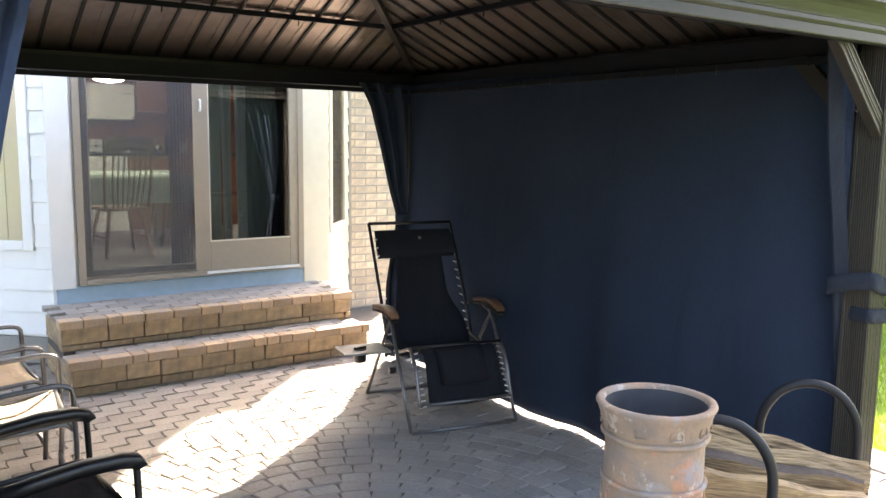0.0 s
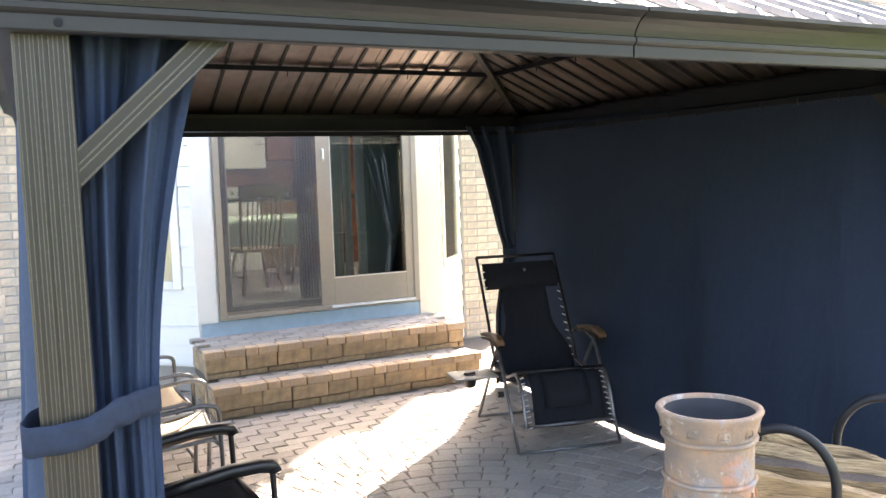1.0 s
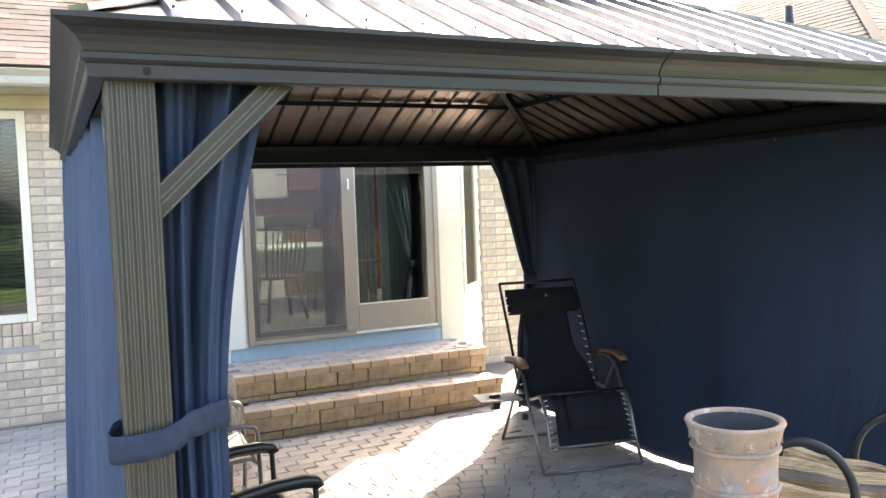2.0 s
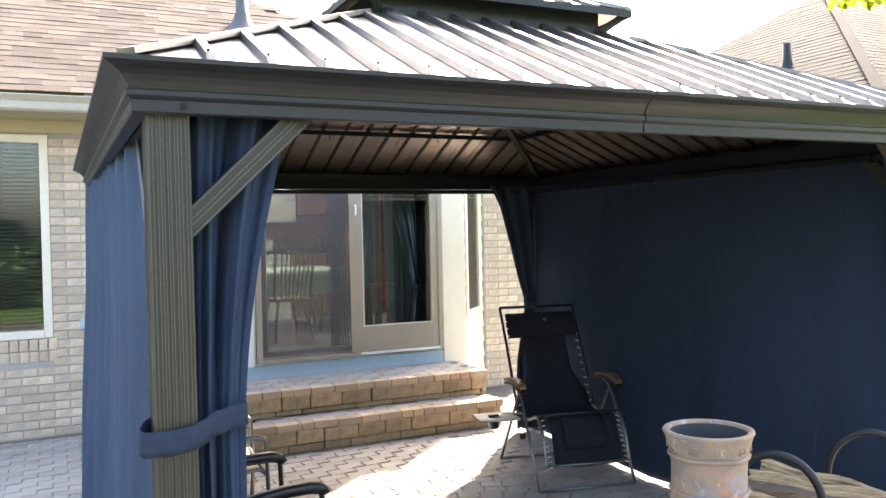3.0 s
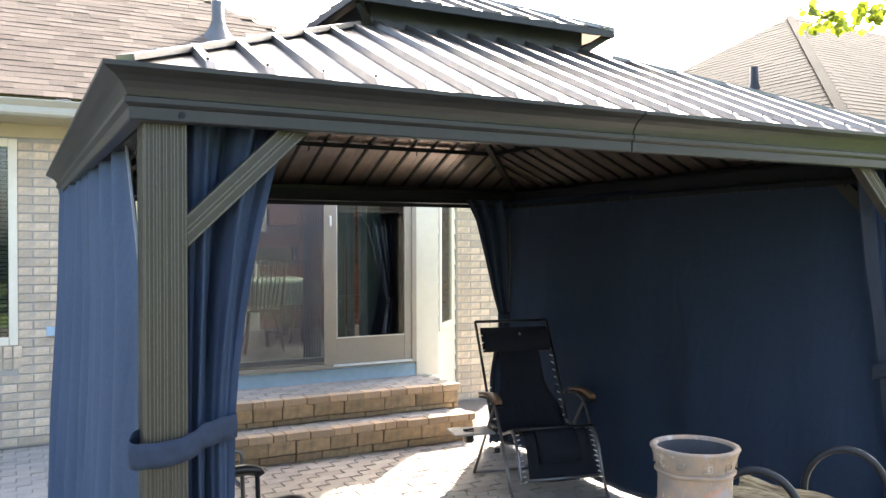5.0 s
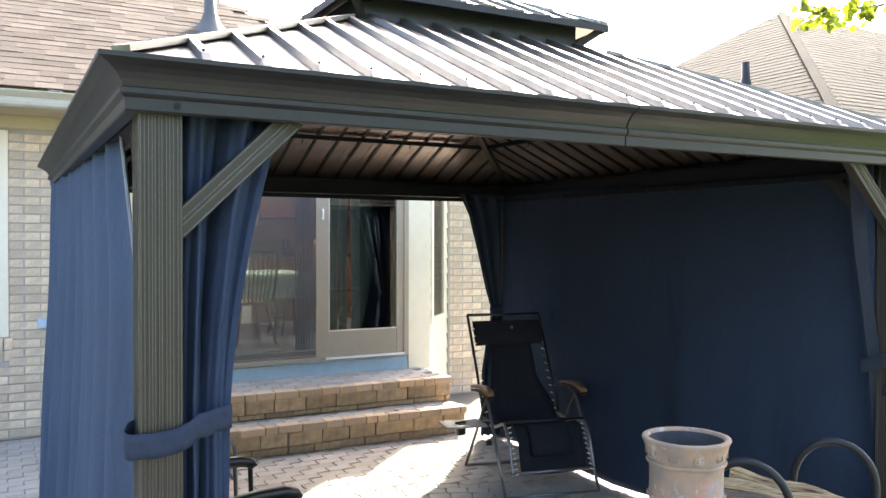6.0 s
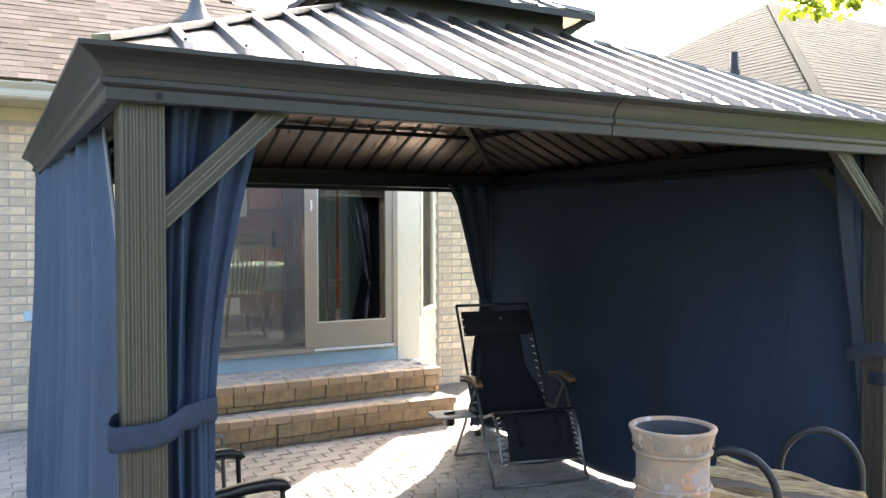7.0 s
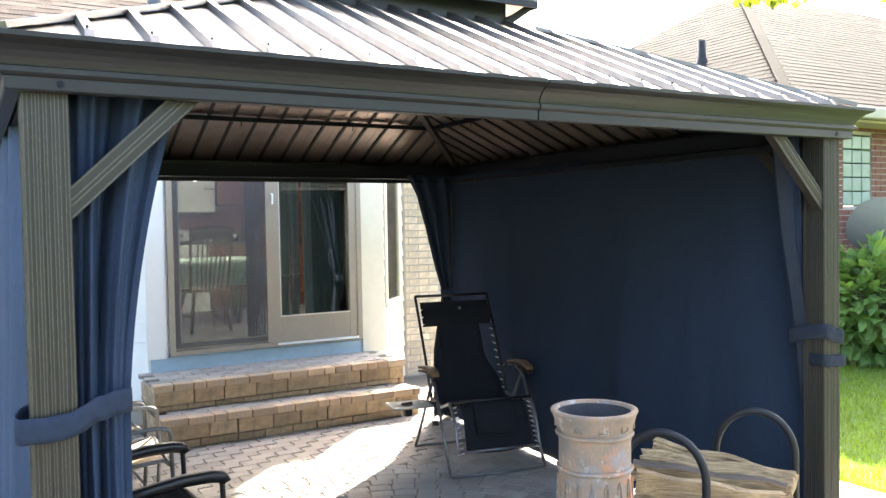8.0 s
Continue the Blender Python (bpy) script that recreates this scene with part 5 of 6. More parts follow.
# ---- lawn chairs by the left curtain ----
def lawn_chair(label, cloth, frame_m, arm_m, m, pad_arm=True):
    """Sling chair, local: seat faces +x, width along y."""
    c = thing("lawn_chair", (0, 0, 0), label, "chair", "patio chairs")
    for y in (-0.29, 0.29):
        bm = bmesh.new()
        tube(bm, rounded([(-0.30, y, 0.012), (-0.12, y, 0.40), (-0.18, y, 0.58), (0.20, y, 0.615), (0.27, y, 0.60), (0.28, y, 0.30), (0.26, y, 0.012)], 0.06), 0.0125)
        part("side_frame", bm, frame_m, c, smooth=True)
        bm = bmesh.new()
        tube(bm, rounded([(-0.36, y * 0.93, 0.93), (-0.17, y * 0.93, 0.40), (0.24, y * 0.93, 0.43), (0.27, y * 0.93, 0.40)], 0.06), 0.0115)
        part("seat_rail", bm, frame_m, c, smooth=True)
        if pad_arm:
            bm = bmesh.new()
            prof = [(-0.20, 0.592, 0.028), (-0.05, 0.617, 0.033), (0.10, 0.636, 0.037), (0.22, 0.636, 0.039), (0.28, 0.622, 0.035), (0.30, 0.598, 0.026)]
            grid_sheet(bm, [[(x, y + w * k, z + (0.006 if abs(k) < 0.6 else -0.006)) for k in (-1, -0.5, 0.5, 1)] for x, z, w in prof])
            thicken(bm, 0.044)
            part("armrest", bm, arm_m, c, "black padded armrest", smooth=True)
    for (x, z, nm) in ((-0.36, 0.93, "top_bar"), (0.25, 0.425, "front_bar"), (-0.30, 0.02, "rear_bar"), (0.26, 0.10, "foot_bar")):
        bm = bmesh.new()
        tube(bm, [(x, -0.28, z), (x, 0, z), (x, 0.28, z)], 0.011)
        part(nm, bm, frame_m, c, smooth=True)
    bm = bmesh.new()
    line = smooth_path([(-0.35, 0, 0.90), (-0.26, 0, 0.66), (-0.17, 0, 0.44), (-0.10, 0, 0.40), (0.08, 0, 0.40), (0.24, 0, 0.435)], 4)
    grid_sheet(bm, [[(p.x, yy, p.z - 0.018 * math.cos(yy * 5.6)) for yy in np.linspace(-0.262, 0.262, 7)] for p in line])
    thicken(bm, 0.006)
    part("sling", bm, cloth, c, smooth=True)
    c.matrix_world = m
    return c


lawn_chair("black folding lawn chair with padded armrests by the curtain", BLACK_CLOTH, METAL_BLACK, METAL_BLACK, pose(0.50, 1.30, 0, 0, 0, 4))
lawn_chair("tan sling lawn chair with bent grey tube arms", TAN_CLOTH, METAL_TUBE, METAL_TUBE, pose(0.53, 2.35, 0, 0, 0, -4), pad_arm=False)
lawn_chair("tan sling lawn chair with bent grey tube arms", TAN_CLOTH, METAL_TUBE, METAL_TUBE, pose(0.50, 3.10, 0, 0, 0, 2), pad_arm=False)

# ---- chimney pot ----
PX, PY = 1.608, -0.476
pot = thing("chimney_pot", (PX, PY, 0), "weathered terracotta chimney pot with raised bands and stamped marks", "pot")
R = 0.140
bm = bmesh.new()
prof = [(0.195, 0.0), (0.20, 0.03), (0.195, 0.06), (0.182, 0.08), (0.160, 0.30), (0.138, 0.60), (0.122, 0.78), (0.1165, 0.86), (0.115, 0.905), (0.1155, 0.99), (0.120, 1.03), (0.128, 1.062), (0.1345, 1.082), (R, 1.092), (R - 0.002, 1.098), (R - 0.008, 1.100), (R - 0.018, 1.098), (R - 0.021, 1.088)]
lathe(bm, prof, PX, PY, 56)
for v in bm.verts:
    k = noise.noise(v.co * 9) * 0.0025
    d = Vector((v.co.x - PX, v.co.y - PY, 0)).normalized()
    v.co += d * k
body = part("body", bm, TERRACOTTA, pot, smooth=True)
bm = bmesh.new()
lathe(bm, [(R - 0.021, 1.088), (R - 0.026, 1.05), (R - 0.030, 0.80), (0.0005, 0.79)], PX, PY, 40)
part("lining", bm, POT_INSIDE, pot, "dark inside", smooth=True)
for z, r in ((1.020, 0.118), (0.907, 0.1155)):
    bm = bmesh.new()
    tube(bm, [(PX + (r + 0.002) * math.cos(a), PY + (r + 0.002) * math.sin(a), z + 0.0015 * math.sin(a * 5)) for a in np.linspace(0, 2 * math.pi, 49)], 0.0075, 8)
    part("band", bm, TERRACOTTA, pot, "raised clay band", smooth=True)
for k in range(10):
    a = k * 2 * math.pi / 10 - 2.05
    bm = bmesh.new()
    loop = [(-0.014, -0.010), (-0.014, 0.006), (-0.006, 0.014), (0.006, 0.013), (0.014, 0.005), (0.014, -0.010), (-0.014, -0.010)]
    rr_ = 0.1265
    tube(bm, [(PX + rr_ * math.cos(a + u / rr_), PY + rr_ * math.sin(a + u / rr_), 1.050 + w) for u, w in loop], 0.0028, 5)
    part("stamp", bm, TERRACOTTA, pot, "stamped crest mark", smooth=True)
for k in range(16):
    a = k * 2 * math.pi / 16
    bm = bmesh.new()
    tube(bm, [(PX + (r + 0.001) * math.cos(a + da), PY + (r + 0.001) * math.sin(a + da), z) for r, z, da in ((0.119, 0.83, -0.06), (0.1175, 0.862, -0.05), (0.1165, 0.880, 0.0), (0.1175, 0.862, 0.05), (0.119, 0.83, 0.06), (0.138, 0.60, 0.06), (0.138, 0.60, -0.06), (0.119, 0.83, -0.06))], 0.0035, 5)
    part("flute", bm, TERRACOTTA, pot, "pressed flute outline", smooth=True)

pot.scale = (1, 1, 0.987)

# ---- firewood rack and logs ----
rack = thing("firewood_rack", (2.3, -0.25, 0), "black hooped steel firewood rack", "firewood rack")
rd = Vector((0.62, -0.785, 0)).normalized()     # along the logs
rb_ = Vector((rd.y * -1, rd.x, 0))              # away from the viewer side
HC1, HC2 = Vector((2.06, -0.325, 0)), Vector((2.68, -0.235, 0))


def hoop(cn, half, top):
    bm = bmesh.new()
    pts = [cn - rd * half]
    for k in range(25):
        a = math.pi * (1 - k / 24)
        pts.append(cn + rd * (half * math.cos(a)) + Vector((0, 0, top - half * 1.15 + half * 1.15 * math.sin(a))))
    pts.append(cn + rd * half)
    tube(bm, pts, 0.0155, 10)
    part("hoop", bm, RACK_BLACK, rack, "black tubular steel hoop", smooth=True)


hoop(HC1, 0.155, 0.905)
hoop(HC2, 0.155, 0.888)
for s in (-0.155, 0.155):
    bm = bmesh.new()
    tube(bm, [HC1 + rd * s + Vector((0, 0, 0.09)), HC2 + rd * s + Vector((0, 0, 0.09))], 0.012)
    part("base_rail", bm, RACK_BLACK, rack, smooth=True)
mid = (HC1 + HC2) / 2
rl = random.Random(21)


def log(center, direction, L, r, seed, bark_side):
    g = random.Random(seed)
    lg = thing("log", center, "split dry firewood log with rough grain", "log", "firewood logs")
    d = Vector(direction).normalized()
    u = d.cross(Vector((0, 0, 1))).normalized()
    w = u.cross(d)
    npts = 7
    angs = sorted(g.uniform(0, 6.28) for _ in range(npts))
    rad = [r * g.uniform(0.62, 1.18) for _ in range(npts)]
    # splinter ridges: each split face is cut into strips that stand a little proud or deep
    sec = []
    for k in range(npts):
        p = Vector((rad[k] * math.cos(angs[k]), rad[k] * math.sin(angs[k])))
        k2 = (k + 1) % npts
        q = Vector((rad[k2] * math.cos(angs[k2]), rad[k2] * math.sin(angs[k2])))
        for j in range(4):
            c = p.lerp(q, j / 4)
            sec.append((c * (1 + (g.uniform(-0.11, 0.06) if j else 0)), g.uniform(0, 6.28), g.uniform(0.01, 0.05)))
    npts = len(sec)
    bm = bmesh.new()
    rings = []
    for i in range(15):
        f = i / 14 - 0.5
        off = u * (0.008 * math.sin(i * 0.6 + seed)) + w * (0.006 * math.cos(i * 0.9 + seed * 2))
        rings.append([bm.verts.new(Vector(center) + d * (f * L + g.uniform(-0.008, 0.008)) + off + (u * c.x + w * c.y) * (1 + k_ * math.sin(i * 0.7 + p_) + g.uniform(-0.02, 0.02))) for c, p_, k_ in sec])
    for a, b in zip(rings, rings[1:]):
        for k in range(npts):
            f_ = bm.faces.new((a[k], a[(k + 1) % npts], b[(k + 1) % npts], b[k]))
            f_.material_index = 1 if (bark_side and k < 8) else 0
    bm.faces.new(rings[0])
    bm.faces.new(rings[-1][::-1])
    part("wood", bm, (LOG_WOOD, BARK), lg)


for lay in range(6):
    z = 0.155 + lay * 0.105
    for k in range(5 if lay < 5 else 4):
        off = rb_ * (-0.22 + k * 0.10 + rl.uniform(-0.015, 0.015) + (0.05 if lay == 5 else 0))
        c_ = mid + off + rd * rl.uniform(-0.02, 0.03)
        c_.z = z + rl.uniform(-0.008, 0.008)
        dd = rd + rb_ * rl.uniform(-0.16, 0.16) + Vector((0, 0, rl.uniform(-0.08, 0.03) - (0.06 if lay == 5 else 0)))
        log(c_, dd, rl.uniform(0.46, 0.58), rl.uniform(0.040, 0.058), 100 + lay * 7 + k, (lay + k) % 3 == 0)

# ---- neighbour's house ----
nb = thing("neighbour_house", (14, 8, 0), "red brick neighbouring house with a grey hip roof", "house")
NX0, NY0, NX1 = 8.44, 4.0, 24.0
bm = bmesh.new()
box(bm, NX0, 9.59, NY0, NY0 + 0.25, -0.1, 2.95)
box(bm, 10.21, NX1, NY0, NY0 + 0.25, -0.1, 2.95)
box(bm, 9.59, 10.21, NY0, NY0 + 0.25, -0.1, 1.82)
box(bm, 9.59, 10.21, NY0, NY0 + 0.25, 2.75, 2.95)
box(bm, NX0, NX0 + 0.25, NY0 + 0.25, 12.0, -0.1, 2.95)
MORTAR_N = mat("pale_mortar", (0.45, 0.42, 0.38), 0.95, 0, scale=80)
nwall = part("wall", bm, MORTAR_N, nb, "red brick wall with pale mortar")
ex, ey, hz = 8.0, 3.55, 3.0
hh = 4.45
NP = 0.655                # pitch of the neighbour's roof
ry = ey + hh
zt = hz + NP * hh
bm = bmesh.new()
v = [bm.verts.new(p) for p in ((ex, ey, hz), (24.5, ey, hz), (24.5, ry, zt), (ex + hh, ry, zt), (ex, ry + hh, hz), (24.5, ry + hh, hz))]
bm.faces.new((v[0], v[1], v[2], v[3]))
bm.faces.new((v[4], v[0], v[3]))
bm.faces.new((v[3], v[2], v[5], v[4]))
bm.faces.new((v[0], v[4], v[5], v[1]))
nroof = part("roof", bm, SHINGLE_GREY, nb, "weathered grey shingle roof")
# shingle courses on the two near slopes
verts, faces = [], []
rows_n = int(hh / 0.117)
rg = random.Random(5)


def tab(p0, p1, up, nrm, th):
    i = len(verts)
    for p in (p0, p1, p1 + up, p0 + up):
        verts.append(tuple(p + nrm * 0.002))
    verts.append(tuple(p0 + nrm * th)); verts.append(tuple(p1 + nrm * th))
    verts.append(tuple(p1 + up + nrm * 0.004)); verts.append(tuple(p0 + up + nrm * 0.004))
    faces.extend([(i + 4, i + 5, i + 6, i + 7), (i, i + 1, i + 5, i + 4), (i, i + 4, i + 7, i + 3), (i + 1, i + 2, i + 6, i + 5)])


for r in range(rows_n):
    d0 = r * 0.117
    d1 = min(hh, d0 + 0.13)
    for side in (0, 1):
        s = d0
        send = 12.0 if side == 0 else 2 * hh - d0
        while s < send:
            L = min(rg.uniform(0.2, 0.42), send - s)
            if side == 0:
                p0, p1 = Vector((ex + s, ey + d0, hz + NP * d0)), Vector((ex + s + L - 0.006, ey + d0, hz + NP * d0))
                up, nrm = Vector((0, d1 - d0, NP * (d1 - d0))), Vector((0, -0.548, 0.837))
            else:
                p0, p1 = Vector((ex + d0, ey + s + L - 0.006, hz + NP * d0)), Vector((ex + d0, ey + s, hz + NP * d0))
                up, nrm = Vector((d1 - d0, 0, NP * (d1 - d0))), Vector((-0.548, 0, 0.837))
            tab(p0, p1, up, nrm, 0.007 + rg.uniform(0, 0.004))
            s += L
me = bpy.data.meshes.new("shingles")
me.from_pydata(verts, [], faces)
SHINGLE_FAR = mat("grey_shingle_tab", (0.040, 0.039, 0.036), 0.95, 0, col2=(0.029, 0.028, 0.026), scale=40, coarse=1, spec=0.05)
me.materials.append(SHINGLE_FAR)
ob = new("shingles", me)
ob.parent = nroof
ob.location = (0, 0, 0)
tagged(ob, "courses of grey shingles", kind="stuff")
for k in range(44):
    f = k / 44
    p = Vector((ex + hh * f, ey + hh * f, hz + NP * hh * f + 0.03))
    q = p + Vector((0.13, 0.13, 0.09))
    bm = bmesh.new()
    bar(bm, p - Vector((0, 0, 0.018)), q - Vector((0, 0, 0.012)), 0.13, 0.02)
    part("cap_shingle", bm, SHINGLE_FAR, nroof)
bm = bmesh.new()
box(bm, ex - 0.02, 24.5, ey - 0.10, ey + 0.02, hz - 0.13, hz + 0.01, 0.02)
part("gutter", bm, GUTTER, nb, "white eave gutter")
bm = bmesh.new()
box(bm, ex + 0.02, 24.5, ey + 0.03, NY0 + 0.02, hz - 0.16, hz - 0.13)
box(bm, ex + 0.02, NX0 + 0.02, NY0 + 0.02, 12.4, hz - 0.16, hz - 0.13)
part("soffit", bm, SOFFIT, nb, "pale soffit boards")
# bricks of the visible wall stretch, joined courses
verts, faces = [], []
BR = 0.0775
for r in range(38):
    z = r * BR + 0.004
    x = NX0 + (0.0 if r % 2 else -0.115)
    while x < 14.0:
        a, b = max(NX0, x), min(x + 0.222, 14.0)
        if 1.78 < z < 2.74:
            if a < 9.59 < b:
                b = 9.585
            elif a < 10.21 < b:
                a = 10.215
            elif a >= 9.59 and b <= 10.21:
                a = b
        if b - a > 0.02:
            i = len(verts)
            for yy in (NY0 - 0.008, NY0 + 0.01):
                for (xx, zz) in ((a, z), (b, z), (b, z + BR - 0.012), (a, z + BR - 0.012)):
                    verts.append((xx, yy, zz))
            faces.extend([(i, i + 1, i + 2, i + 3), (i, i + 4, i + 5, i + 1), (i + 2, i + 6, i + 7, i + 3), (i + 1, i + 5, i + 6, i + 2), (i, i + 3, i + 7, i + 4)])
        x += 0.232
me = bpy.data.meshes.new("bricks")
me.from_pydata(verts, [], faces)
me.materials.append(BRICK_RED)
ob = new("bricks", me)
ob.parent = nwall
tagged(ob, "courses of red bricks", kind="stuff")
for o_ in nb.children_recursive:
    if o_.name.startswith("shingles") or o_.name.startswith("bricks"):
        o_.location = -Vector((14, 8, 0)) - (o_.parent.location if o_.parent is not nb else Vector())
nwin = bx("window", (9.60, 10.20, NY0 + 0.10, NY0 + 0.16, 1.83, 2.74), GREY_PAINT, nb, 0, "glass block window")
for i in range(3):
    for j in range(5):
        x, z = 9.605 + i * 0.2, 1.835 + j * 0.182
        bm = bmesh.new()
        box(bm, x, x + 0.19, NY0 + 0.0, NY0 + 0.09, z, z + 0.172, 0.015)
        part("glass_block", bm, GLASS_BLOCK, nwin)
vp2 = thing("vent_pipe", (9.60, 6.31, 3.95), "dark grey vent pipe on the neighbouring roof", "pipe")
bm = bmesh.new()
lathe(bm, [(0.14, 3.93), (0.085, 4.09), (0.062, 4.15), (0.062, 4.395), (0.05, 4.3955), (0.05, 4.25)], 9.60, 6.31, 18)
part("pipe", bm, METAL_DARK, vp2, smooth=True)

# satellite dish in front of the wall
dish = thing("satellite_dish", (9.72, 3.75, 0), "grey satellite dish on a pole by the brick wall", "satellite dish")
bm = bmesh.new()
rings = []
for i in range(6):
    r = 0.34 * i / 5
    rings.append([bm.verts.new((r * math.cos(a), -0.09 + 0.09 * (i / 5) ** 2, 1.12 * r * math.sin(a))) for a in [2 * math.pi * k / 24 for k in range(24)]])
for a, b in zip(rings, rings[1:]):
    for k in range(24):
        bm.faces.new((a[k], a[(k + 1) % 24], b[(k + 1) % 24], b[k]))
bmesh.ops.remove_doubles(bm, verts=bm.verts, dist=1e-5)
ob = part("reflector", bm, PLASTIC_GREY, dish, at=(0, -0.1, 1.58), smooth=True)
ob.rotation_euler = Euler((radians(28), 0, radians(-38)))
bm = bmesh.new()
tube(bm, [(9.72, 3.78, -0.05), (9.72, 3.78, 1.53)], 0.025)
part("pole", bm, PLASTIC_GREY, dish)
bm = bmesh.new()
tube(bm, [(9.67, 3.62, 1.25), (9.42, 3.25, 1.30)], 0.012)
part("feed_arm", bm, PLASTIC_GREY, dish)
bx("feed_horn", (9.38, 9.46, 3.20, 3.28, 1.28, 1.36), PLASTIC_GREY, dish, 0.01)


# ---- planting ----
def leaf_verts(verts, faces, p, d, n, L, w):
    """One pointed, slightly folded leaf."""
    s = d.cross(n).normalized()
    i = len(verts)
    for a, b, c in ((0, 0, 0), (0.3, 0.5, 0.06), (0.65, 0.38, 0.05), (1, 0, -0.08), (0.65, -0.38, 0.05), (0.3, -0.5, 0.06), (0.5, 0, 0)):
        verts.append(tuple(p + d * (a * L) + s * (b * w) + n * (c * L)))
    faces.extend([(i, i + 1, i + 6), (i + 1, i + 2, i + 6), (i + 2, i + 3, i + 6), (i + 3, i + 4, i + 6), (i + 4, i + 5, i + 6), (i + 5, i, i + 6)])


def shrub(cx, cy, rx, ry_, hgt, n, seed, L):
    g = random.Random(seed)
    sh = thing("shrub", (cx, cy, -0.045), "leafy green hydrangea shrub by the brick wall", "shrub", "shrubs by the wall")
    bm = bmesh.new()
    tips = []
    for k in range(16):
        a, r = g.uniform(0, 6.28), g.uniform(0.2, 1)
        tip = Vector((cx + rx * r * math.cos(a), cy + ry_ * r * math.sin(a), hgt * g.uniform(0.55, 0.95)))
        tips.append(tip)
        tube(bm, smooth_path([(cx + 0.1 * math.cos(a), cy + 0.1 * math.sin(a), -0.05), Vector((cx, cy, tip.z * 0.5)).lerp(tip, 0.45), tip], 3), 0.008, 5)
    part("stems", bm, TWIG, sh)
    verts, faces = [], []
    for k in range(n):
        a, e = g.uniform(0, 6.28), math.asin(g.uniform(-0.85, 1))
        q = g.uniform(0.72, 1.05) * (1 + 0.15 * math.sin(a * 3 + seed) + 0.12 * math.sin(e * 5 + a * 2))
        o = Vector((math.cos(a) * math.cos(e), math.sin(a) * math.cos(e), math.sin(e)))
        p = Vector((cx + rx * o.x * q, cy + ry_ * o.y * q, max(0.0, hgt * (0.45 + 0.55 * o.z * q))))
        d = (o + Vector((g.uniform(-0.7, 0.7), g.uniform(-0.7, 0.7), g.uniform(-0.7, 0.2)))).normalized()
        nn = (Vector((0, 0, 1)) + o * 0.6 + Vector((g.uniform(-0.4, 0.4), g.uniform(-0.4, 0.4), 0))).normalized()
        nn = (nn - d * nn.dot(d)).normalized()
        leaf_verts(verts, faces, p, d, nn, L * g.uniform(0.7, 1.2), L * 0.62 * g.uniform(0.8, 1.1))
    me = bpy.data.meshes.new("leaves")
    me.from_pydata(verts, [], faces)
    me.materials.append(LEAF)
    ob = new("leaves", me)
    ob.parent = sh
    ob.location = -sh.location
    return sh


shrub(9.05, 3.25, 0.62, 0.5, 1.22, 1300, 1, 0.22)
shrub(10.0, 3.15, 0.75, 0.55, 1.18, 1400, 2, 0.22)
shrub(11.2, 3.0, 0.8, 0.6, 1.15, 900, 3, 0.22)
shrub(12.6, 2.9, 0.8, 0.6, 1.4, 600, 4, 0.19)


# unseen hedge behind the viewpoint, added so the window mirrors dark foliage
hd = shrub(-8.0, -10.0, 1.7, 0.8, 2.3, 1500, 8, 0.30)
HEDGE_LEAF = leaf_mat("hedge_leaf", (0.022, 0.036, 0.016))
for ch in hd.children:
    if ch.name.startswith("leaves"):
        ch.data.materials[0] = HEDGE_LEAF
tagged(hd, "unseen dark hedge shrub added to darken the window's reflection", "shrub", "hedge shrubs")
for x_, y_ in ((-11, -9.5), (-5, -10.4), (-2, -10.2), (1, -10.6), (-14, -8.5)):
    copy_thing(hd, pose(x_, y_, -0.045, 0, 0, x_ * 20))


